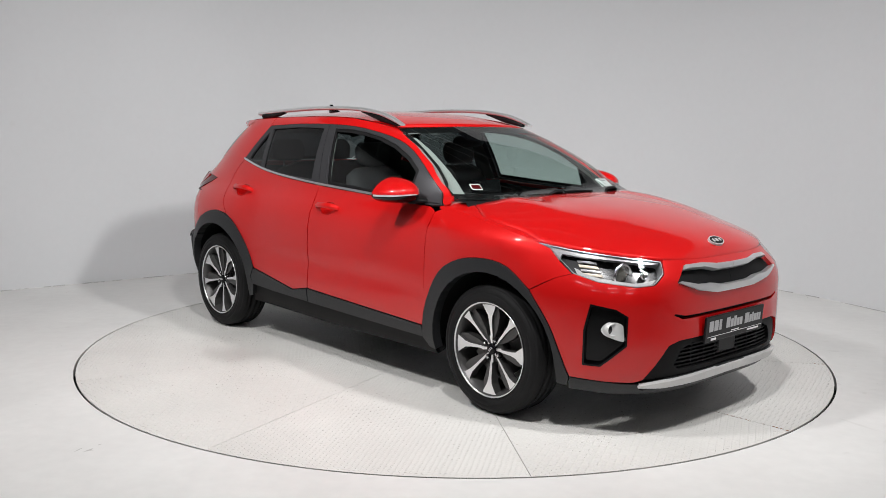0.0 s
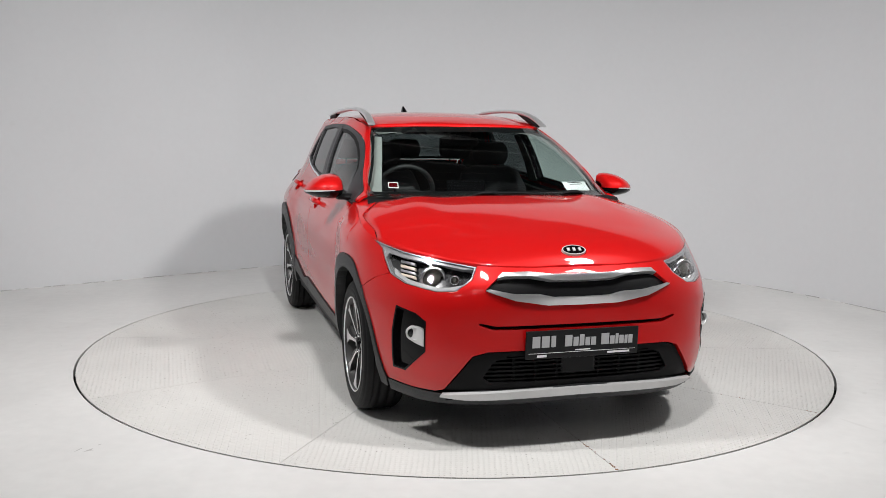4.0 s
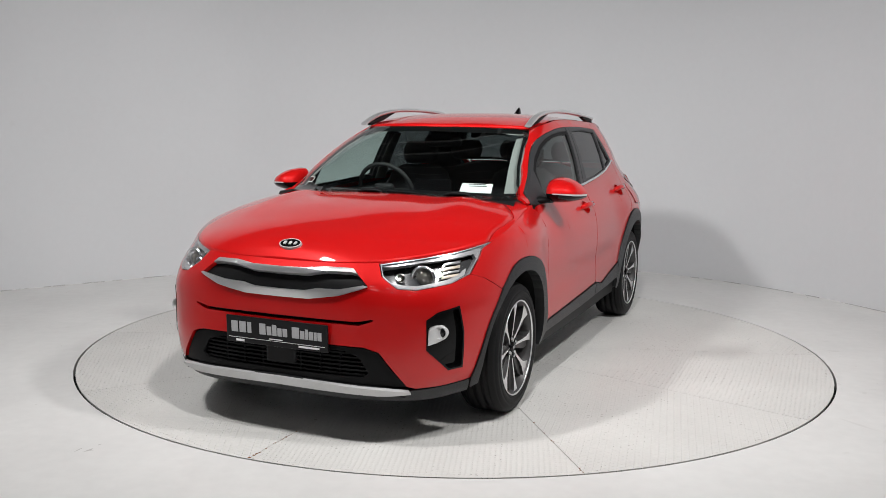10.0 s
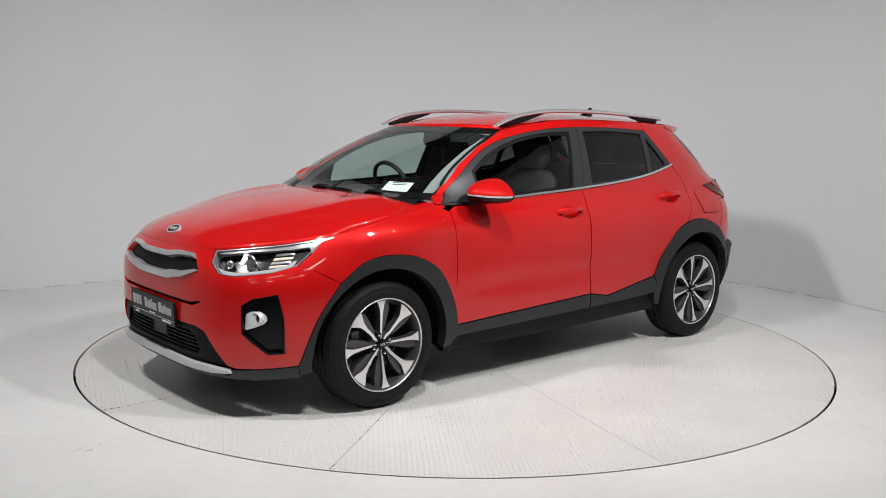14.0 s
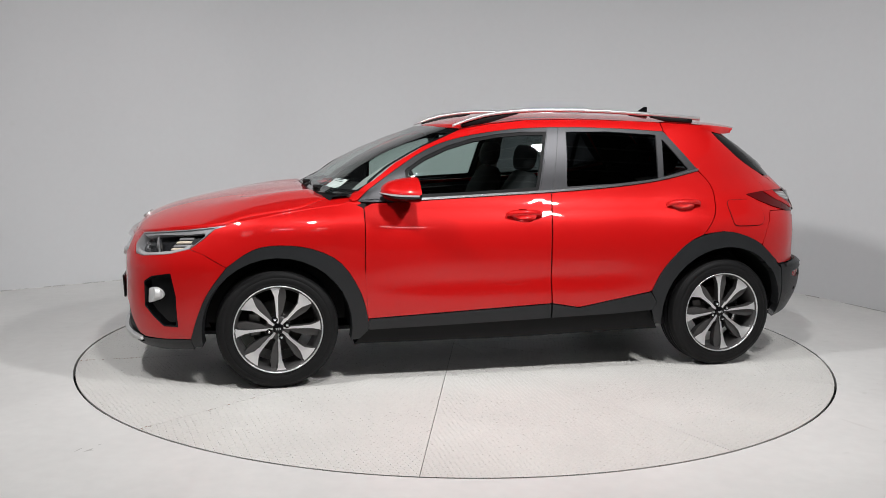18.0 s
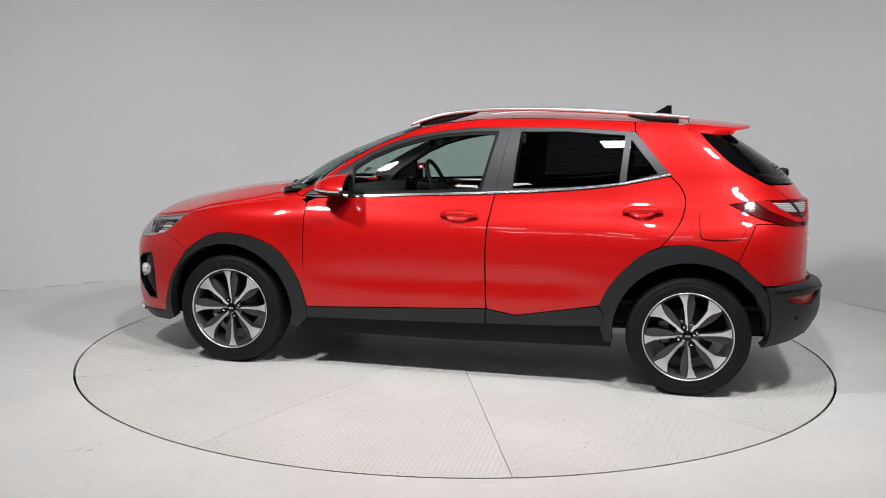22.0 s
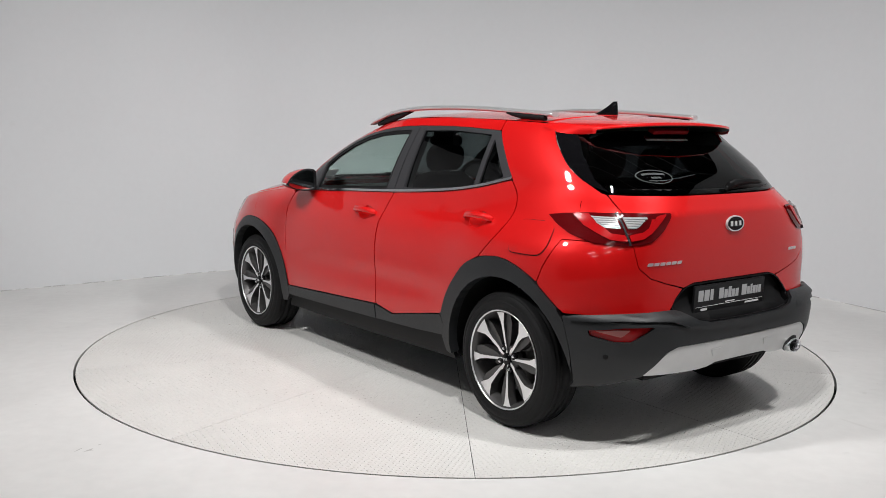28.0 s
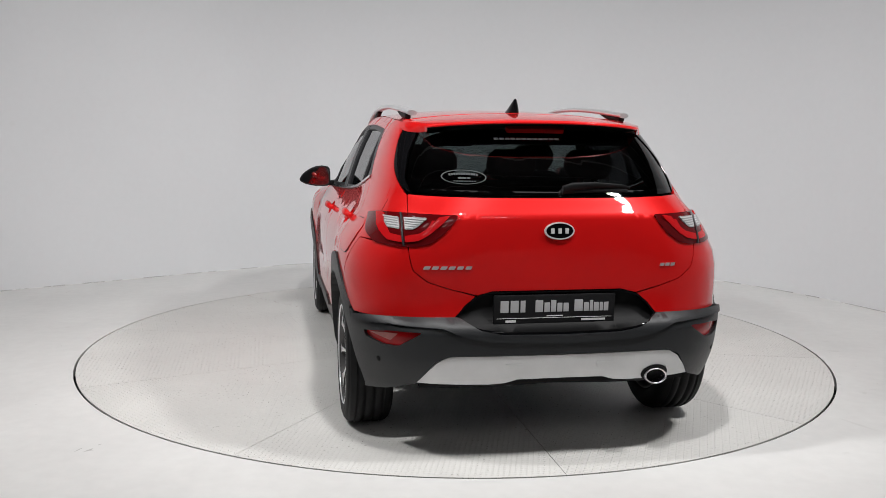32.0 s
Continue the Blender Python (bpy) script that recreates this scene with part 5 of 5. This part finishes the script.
def add_top():
    # bonnet
    rows = []
    for i in range(49):
        t = i / 48
        row = []
        for j in range(-24, 25):
            k = abs(j) / 24
            x0 = 1.095 - 0.17 * (k * 0.90) ** 5
            x = x0 + (2.036 - x0) * (1 - (1 - t) ** 1.6)
            share = k * min(SEAM(x) if x < 1.55 else 0.9985, 0.9985)
            px, py, pz = lid(x, share, HOOD_EDGE, HOOD_MID, hood_power(x))
            ridge = 0.009 * math.exp(-((share - 0.62) / 0.10) ** 2) * min(1, max(0, (1.75 - x) / 0.5)) - 0.004 * math.exp(-((share - 0.40) / 0.14) ** 2) * min(1, max(0, (1.6 - x) / 0.4))
            row.append(Vector((px, py if j >= 0 else -py, pz + ridge * (1 - share ** 6) + 0.0015)))
        row = [row[0] + Vector((-0.002, 0.003, -0.014))] + row + [row[-1] + Vector((-0.002, -0.003, -0.014))]
        rows.append(row)
    edge = [[p - Vector((0, 0, 0.022)) for p in rows[0]]]
    nose = [[p + Vector((-0.001, 0, -0.014)) for p in rows[-1]]]
    bonnet = sheet("bonnet", edge + rows + nose, PAINT, car, "red bonnet with two soft ridges")
    # cowl between bonnet and windscreen
    low = []
    for j in range(-12, 13):
        k = abs(j) / 12
        y = 0.715 * k
        x0 = 1.095 - 0.17 * (k * 0.88) ** 5 + 0.01
        low.append((x0, y if j >= 0 else -y, k))
    rows = [[Vector((x0, y, lid(x0, min(0.95, abs(y) / 0.775), HOOD_EDGE, HOOD_MID, 4.2)[2] - 0.016)) for x0, y, k in low],
            [Vector((x0 - 0.030, y, 1.020 - 0.014 * k ** 4)) for x0, y, k in low], [Vector((x0 - 0.11 - 0.03 * k, y * 0.97, 1.012)) for x0, y, k in low]]
    sheet("cowl", rows, BLACK, car, "black cowl panel")
    # roof, then the tailgate's spoiler
    def top(x0, x1, name, n, label, drop=0.0):
        rows = []
        for i in range(n + 1):
            row = []
            for j in range(-20, 21):
                share = abs(j) / 20
                xs = x0 - 0.115 * share ** 2.5
                x = xs + (x1 - xs) * i / n
                px, py, pz = lid(x, min(share, 0.9985), ROOF_EDGE, ROOF_MID)
                row.append(Vector((px, py if j >= 0 else -py, pz + 0.001)))
            rows.append(row)
        last = [[p - Vector((0, 0, 0.012)) for p in rows[-1]]]
        first = [[p - Vector((0.004, 0, 0.014)) for p in rows[0]]]
        return sheet(name, first + rows + last, PAINT, car, label)
    top(0.326, -1.252, "roof", 40, "red roof")
    rows = []
    edge_wide = width_at(-1.256, ROOF_EDGE(-1.256))
    for i in range(13):
        t = i / 12
        row = []
        for j in range(-20, 21):
            share = abs(j) / 20
            x1 = -1.604 + 0.105 * share ** 4
            x = -1.256 + (x1 + 1.256) * t
            z = ROOF_EDGE(x) + (ROOF_MID(x) - ROOF_EDGE(x)) * (1 - share ** 2.4)
            wide = edge_wide - 0.020 * t - 0.048 * t ** 2.5
            row.append(Vector((x, share * wide if j >= 0 else -share * wide, z + 0.001 - 0.006 * t * share ** 4)))
        skirt = 0.018 + 0.070 * t * (1.12 - t)
        low = row[-1] + Vector((0.012, 0, -skirt))
        low.y = max(low.y - 0.004, min(low.y + 0.025, width_at(low.x, low.z) + 0.004))
        row = [Vector((low.x, -low.y, low.z))] + row + [low]
        rows.append(row)
    under = [[p + Vector((0.003, 0, -0.010)) for p in rows[-1]]]
    spoiler = sheet("spoiler", rows + under, PAINT, car, "red roof spoiler")
    sheet("spoiler_underside", [[p + Vector((0.003, 0, -0.010)) for p in rows[-1][1:-1]], [p + Vector((0.12, -0.03 * (1 if p.y > 0 else -1), -0.022)) for p in rows[-1][1:-1]], [p + Vector((0.36, -0.05 * (1 if p.y > 0 else -1), -0.040)) for p in rows[-1][1:-1]]], BLACK, spoiler, "black spoiler underside")
    panel("brake_light", outline_rear, both(on_rear((0.0, 1.380), (0.130, 1.379), (0.138, 1.370), (0.130, 1.356), (0.0, 1.357))), RED_LENS, spoiler, "red high brake light", lift=0.030, deep=0.02, gap=0, step=0.03)
    # roof rails
    for sign in (1, -1):
        path = smooth_path([(0.285, 0.545, 1.392), (0.20, 0.542, 1.424), (0.07, 0.538, 1.458), (-0.158, 0.533, 1.483), (-0.485, 0.531, 1.488), (-0.81, 0.529, 1.478), (-1.14, 0.524, 1.459), (-1.255, 0.522, 1.451)], 5)
        secs = []
        for i, (x, y, z) in enumerate(path):
            k = min(1, i / 6)
            secs.append([(px, sign * py, pz) for px, py, pz in oval((x, y, z), (0, 1, 0), (0, 0, 1), 0.022, 0.006 + 0.006 * k, 14, 2.6)])
        rail = part("roof_rail", loft(secs), SATIN, car, "satin silver roof rail on black feet")
        for x0, x1 in ((0.235, -0.10), (-0.93, -1.20)):
            secs = []
            for i in range(9):
                x = x0 + (x1 - x0) * i / 8
                zt = curve((-1.255, 1.451), (-1.14, 1.459), (-0.81, 1.478), (-0.485, 1.488), (-0.158, 1.483), (0.07, 1.458), (0.20, 1.424), (0.285, 1.392))(x) - 0.006
                zb = ROOF_EDGE(x) + 0.006
                t = i / 8
                if x0 > 0:
                    zb = zb + (zt - zb - 0.012) * max(0, (t - 0.45) / 0.55) ** 1.2
                else:
                    zb = zb + (zt - zb - 0.012) * max(0, (0.45 - t) / 0.45) ** 1.2
                zb = min(zb, zt - 0.008)
                secs.append([(px, sign * py, pz) for px, py, pz in oval((x, 0.533, (zt + zb) / 2), (0, 1, 0), (0, 0, 1), 0.013, (zt - zb) / 2, 12, 3)])
            part("rail_foot", loft(secs), BLACK, rail, "black rail foot")
    # shark-fin aerial
    secs = []
    for t in range(8):
        k = t / 7
        z = 1.452 + 0.074 * k
        x0, x1 = -0.935 - 0.205 * k ** 0.5, -1.172 + 0.006 * k
        secs.append(oval(((x0 + x1) / 2, 0, z), (1, 0, 0), (0, 1, 0), max(0.004, abs(x0 - x1) / 2), 0.030 * (1 - k) ** 0.8 + 0.003, 14))
    part("roof_aerial", loft(secs), GLOSS, car, "gloss black shark-fin aerial")
    # windscreen with its black border, sticker and paper
    edge = [(y - 0.004, z) for y, z in PILLAR_EDGE[:-1]] + [(0.552, 1.378)]
    screen = panel("windscreen", outline_front, both(on_front((0.0, 1.026), (0.40, 1.025), (0.60, 1.022), *edge, (0.30, 1.386), (0.0, 1.391))), SCREEN, car, "green-tinted windscreen", lift=-0.002, deep=0.004, gap=0.001, step=0.07)
    screen.visible_shadow = False
    inner = [(0.684, 1.042), (0.658, 1.09), (0.616, 1.185), (0.576, 1.275), (0.536, 1.352)]
    border = on_front((0.0, 1.027), (0.40, 1.026), (0.60, 1.023), (0.694, 1.021), *edge[1:4], (0.550, 1.372), (0.30, 1.385), (0.0, 1.390))
    hole = on_front((0.0, 1.052), (0.40, 1.052), *inner, (0.30, 1.356), (0.0, 1.362))
    panel("screen_border", outline_front, both(border), BLACK, screen, "black printed glass border", holes=[both(hole)], lift=-0.006, deep=0.0005, gap=0.0, step=0.07, corner=0)
    u = 2.9 - s_by_y(0.49, 1.075, True)
    panel("parking_permit", outline_front, on_front((0.405, 1.050), (0.570, 1.050), (0.560, 1.096), (0.400, 1.098)), PAPER, screen, "white printed permit", lift=-0.012, deep=0.001, gap=0, corner=0)
    for k, (a, b) in enumerate(((-0.07, 0.05), (-0.06, 0.06))):
        panel("permit_print", outline_front, [(u + a, 1.091 - 0.009 * k), (u + b, 1.091 - 0.009 * k), (u + b, 1.094 - 0.009 * k), (u + a, 1.094 - 0.009 * k)], PLATE, screen, "grey print bar", lift=-0.0105, deep=0.0005, gap=0, corner=0)
    u = -(2.9 - s_by_y(0.562, 1.083, True))
    panel("screen_sticker", outline_front, [(u - 0.036, 1.069), (u + 0.036, 1.069), (u + 0.036, 1.098), (u - 0.036, 1.098)], PAPER, screen, "small square sticker", lift=-0.012, deep=0.001, gap=0, corner=0.006)
    panel("sticker_patch", outline_front, [(u - 0.030, 1.073), (u + 0.030, 1.073), (u + 0.030, 1.094), (u - 0.030, 1.094)], DEEP_RED, screen, "dark red sticker field", lift=-0.0105, deep=0.0005, gap=0, corner=0.004)
    u = -(2.9 - s_by_y(0.41, 1.345, True))
    panel("tint_sticker", outline_front, [(u - 0.028, 1.342), (u + 0.028, 1.344), (u + 0.028, 1.351), (u - 0.028, 1.349)], STICKER, screen, "pale blue sticker", lift=-0.004, deep=0.0005, gap=0, corner=0)
    # wipers
    for pts in (((1.03, -0.06, 1.030), (1.02, -0.25, 1.034), (0.985, -0.42, 1.036)), ((1.045, 0.42, 1.015), (1.05, 0.28, 1.028), (1.05, 0.12, 1.036), (1.04, -0.02, 1.036))):
        blade = part("wiper", loft([oval(p, (1, 0, 0.2), (0, 0, 1), 0.008, 0.006, 8) for p in smooth_path(pts, 3)]), BLACK, car, "black windscreen wiper")
    for x, y in ((1.045, -0.08), (1.03, 0.42)):
        bm = loft([oval((x + 0.02, y - 0.08, 1.030), (1, 0, 0), (0, 0, 1), 0.006, 0.006, 10), oval((x + 0.02, y - 0.03, 1.042), (1, 0, 0), (0, 0, 1), 0.014, 0.010, 10), oval((x, y + 0.03, 1.040), (1, 0, 0), (0, 0, 1), 0.020, 0.012, 10), oval((x, y + 0.06, 1.032), (1, 0, 0), (0, 0, 1), 0.008, 0.006, 10)])
        part("wiper_pivot", bm, BLACK, car, "black wiper arm pivot")


def add_cabin():
    """What shows through the glass, and the dark shell behind the skin."""
    for skin, flat, sign in SIDES:
        low = [(1.70, 0.24)] + [(x, z) for x, z in arc(1.29, 0.318, 0.402, -10, 190, 16)] + [(0.85, 0.24), (-0.85, 0.25)] + [(x, z) for x, z in arc(-1.29, 0.318, 0.402, -10, 190, 16)]
        pts = flat_side(*low, (-1.70, 0.30), (-1.78, 0.60), (-1.75, 1.00), (-1.64, 1.09), (-1.46, 1.19), (-1.36, 1.31), (-1.28, 1.385), (-0.99, 1.395), (-1.17, 1.130), (-0.92, 1.075), (-0.64, 1.04), (-0.235, 1.012), (0.2, 0.99), (0.554, 0.97), (0.86, 0.955), (1.2, 0.90), (1.55, 0.835), (1.75, 0.80))
        panel("inner_shell", flat, pts, INSIDE, car, "dark inner body shell", lift=-0.034, deep=0.001, gap=0, step=0.12)
        # light linings on the pillars
        panel("pillar_lining", flat, flat_side((-0.255, 1.35), (-0.37, 1.35), (-0.34, 1.03), (-0.185, 1.03)), LINING, car, "light grey pillar lining", lift=-0.040, deep=0.002, gap=0)
        up = [(form(s_by_y(y, z, True), z)[0], z) for y, z in ((0.545, 1.365), (0.63, 1.18), (0.665, 1.05))]
        panel("screen_pillar_lining", flat, up + flat_side((0.80, 1.00), (0.70, 1.09), (0.47, 1.250), (0.20, 1.340)), LINING, car, "light grey pillar lining", lift=-0.030, deep=0.002, gap=0)
        trim = on_front((0.690, 1.050), (0.644, 1.185), (0.603, 1.275), (0.558, 1.350), (0.508, 1.347), (0.547, 1.272), (0.587, 1.185), (0.630, 1.050))
        panel("screen_pillar_trim", outline_front, [(u * sign, z) for u, z in trim], LINING, car, "light grey windscreen pillar trim", lift=-0.030, deep=0.002, gap=0)
        panel("door_lining", flat, flat_side((0.75, 0.96), (0.2, 0.985), (-0.235, 1.005), (-0.92, 1.065), (-0.90, 0.70), (0.75, 0.62)), INSIDE, car, "dark door lining", lift=-0.060, deep=0.02, gap=0)
    panel("inner_nose", outline_front, both(on_front((0.0, 0.785), (0.42, 0.78), ("x", 1.70, 0.84), ("x", 1.66, 0.30), (0.5, 0.22), (0.0, 0.22))), BLACK, car, "black nose structure", lift=-0.085, deep=0.001, gap=0, step=0.12)
    panel("inner_tail", outline_rear, both(on_rear((0.0, 1.095), (0.60, 1.10), ("x", -1.66, 1.0), ("x", -1.66, 0.30), (0.5, 0.26), (0.0, 0.28))), BLACK, car, "black tail structure", lift=-0.055, deep=0.001, gap=0, step=0.12)
    # headlining
    rows = []
    for i in range(17):
        x = 0.27 - 1.62 * i / 16
        rows.append([Vector((x, 0.50 * j / 8, ROOF_EDGE(x) + (ROOF_MID(x) - ROOF_EDGE(x)) * (1 - (abs(j) / 8) ** 2) - 0.040)) for j in range(-8, 9)])
    sheet("headlining", rows, LINING, car, "light grey headlining")
    # underbody
    bm = bmesh.new()
    for x0, x1, w, z in ((1.72, 2.0, 0.58, 0.235), (0.85, 1.72, 0.50, 0.24), (-0.86, 0.86, 0.76, 0.25), (-1.72, -0.86, 0.50, 0.28), (-1.90, -1.70, 0.58, 0.33)):
        box(bm, (x1 - x0, 2 * w, 0.02), ((x0 + x1) / 2, 0, z))
    part("underbody", bm, BLACK, car, "black underbody")
    bm = bmesh.new()
    box(bm, (2.6, 1.30, 0.02), (-0.4, 0, 0.45))
    part("cabin_floor", bm, INSIDE, car, "dark cabin floor")
    # dashboard
    secs = []
    for y in [-0.66 + 1.32 * i / 12 for i in range(13)]:
        k = 1 - (abs(y) / 0.66) ** 3 * 0.3
        hump = 0.035 * math.exp(-((y + 0.36) / 0.13) ** 2)
        secs.append([(0.92 * k + 0.05, y, 0.985), (0.70, y, 1.000 + hump * 0.4), (0.50, y, 0.985 + hump), (0.42, y, 0.955 + hump * 0.8), (0.42, y, 0.80), (0.55, y, 0.62), (0.92 * k, y, 0.65)])
    part("dashboard", loft(secs), INSIDE, car, "dark moulded dashboard")
    bm = bmesh.new()
    box(bm, (0.02, 0.24, 0.14), (0.43, 0.0, 1.00), Matrix.Rotation(-0.15, 4, "Y"), 0.008)
    part("touch_screen", bm, GLOSS, car, "black centre screen")
    # steering wheel on the right-hand side
    ring = bmesh.new()
    n = 36
    rings = []
    for i in range(n):
        a = 2 * math.pi * i / n
        c = Vector((0, 0.180 * math.cos(a), 0.180 * math.sin(a)))
        out = c.normalized()
        rings.append([ring.verts.new(c + out * 0.014 * math.cos(b) + Vector((1, 0, 0)) * 0.014 * math.sin(b)) for b in [k * math.pi / 4 for k in range(8)]])
    for i in range(n):
        for k in range(8):
            f = ring.faces.new((rings[i][k], rings[(i + 1) % n][k], rings[(i + 1) % n][(k + 1) % 8], rings[i][(k + 1) % 8]))
            f.smooth = True
    m = Matrix.Translation((0.33, -0.36, 0.985)) @ Matrix.Rotation(radians(24), 4, "Y")
    bmesh.ops.transform(ring, matrix=m, verts=ring.verts[:])
    wheel_ob = part("steering_wheel", ring, INSIDE, car, "dark leather steering wheel")
    bm = bmesh.new()
    box(bm, (0.05, 0.13, 0.11), (0.02, 0, 0), None, 0.02)
    box(bm, (0.02, 0.34, 0.035), (0.01, 0, 0.0))
    box(bm, (0.02, 0.035, 0.17), (0.01, 0, -0.09))
    bmesh.ops.transform(bm, matrix=m, verts=bm.verts[:])
    part("wheel_boss", bm, INSIDE, wheel_ob)
    # seats
    for y in (0.37, -0.37):
        seat("front_seat", -0.02, y, 0.25, 0.70)
    seat("rear_bench", -0.92, 0.0, 0.60, 0.74, heads=(-0.40, 0.0, 0.40))
    # inside mirror and camera pod
    secs = [oval((0.27, y, 1.295), (0.25, 0, 0.05), (0, 0, 1), 0.05, h, 12, 3) for y, h in ((-0.12, 0.018), (-0.10, 0.034), (0.0, 0.036), (0.10, 0.034), (0.12, 0.018))]
    part("inside_mirror", loft(secs), BLACK, car, "black interior mirror")
    bm = bmesh.new()
    box(bm, (0.12, 0.13, 0.05), (0.27, 0, 1.350), Matrix.Rotation(0.45, 4, "Y"), 0.015)
    part("sensor_pod", bm, BLACK, car, "black sensor pod behind the windscreen")


def seat(name, x, y, w, top, heads=None):
    secs = []
    for dx, z, t, k in ((0.10, 0.56, 0.06, 0.9), (-0.02, 0.64, 0.075, 1.0), (-0.08, 0.80, 0.075, 1.0), (-0.14, 0.98, 0.065, 0.95), (-0.18, 1.08, 0.05, 0.80), (-0.19, 1.12, 0.03, 0.55)):
        secs.append(oval((x + dx, y, z), (0, 1, 0), (1, 0, 0.3), w * k, t, 20, 3.2))
    back = part(name, loft(secs), SEAT, car, "dark cloth seat")
    secs = [oval((x + dx, y, 0.56), (0, 1, 0), (0, 0, 1), w * k, 0.08, 16, 3.2) for dx, k in ((0.02, 0.95), (0.25, 1.0), (0.45, 0.98), (0.52, 0.8))]
    part("cushion", loft(secs), SEAT, back)
    for hy in (heads or (0.0,)):
        secs = [oval((x - 0.175 - 0.02 * k, y + hy, 1.135 + 0.145 * k), (0, 1, 0), (1, 0, 0), 0.125 * (1 - 0.3 * abs(2 * k - 1) ** 3), 0.055 * (1 - 0.35 * abs(2 * k - 1) ** 3), 18, 3) for k in (0, 0.15, 0.4, 0.7, 0.9, 1.0)]
        part("headrest", loft(secs), SEAT, back, "dark cloth headrest")
        for d in (-0.045, 0.045):
            part("headrest_post", loft([oval((x - 0.172, y + hy + d, z), (0, 1, 0), (1, 0, 0), 0.006, 0.006, 8) for z in (1.09, 1.15)]), CHROME, back)


for side_skin, flat_skin, side_sign in SIDES:
    add_side(side_skin, flat_skin, side_sign)
    for axle in (1.29, -1.29):
        wheel(axle, side_sign)
add_front()
add_rear()
add_top()
add_cabin()


def motions():
    """The turntable and the car on it turn together at an even 6.63 degrees a second."""
    table_rows, car_rows = [], []
    for i in range(33):
        turn = pose(0, 0, 0, 0, 0, -152.39 - 6.6332 * (i - 16))
        table_rows.append((i, turn))
        car_rows.append((i, turn @ pose(-0.132, -0.0278, 0)))
    walk(turntable, table_rows)
    walk(car, car_rows)


motions()
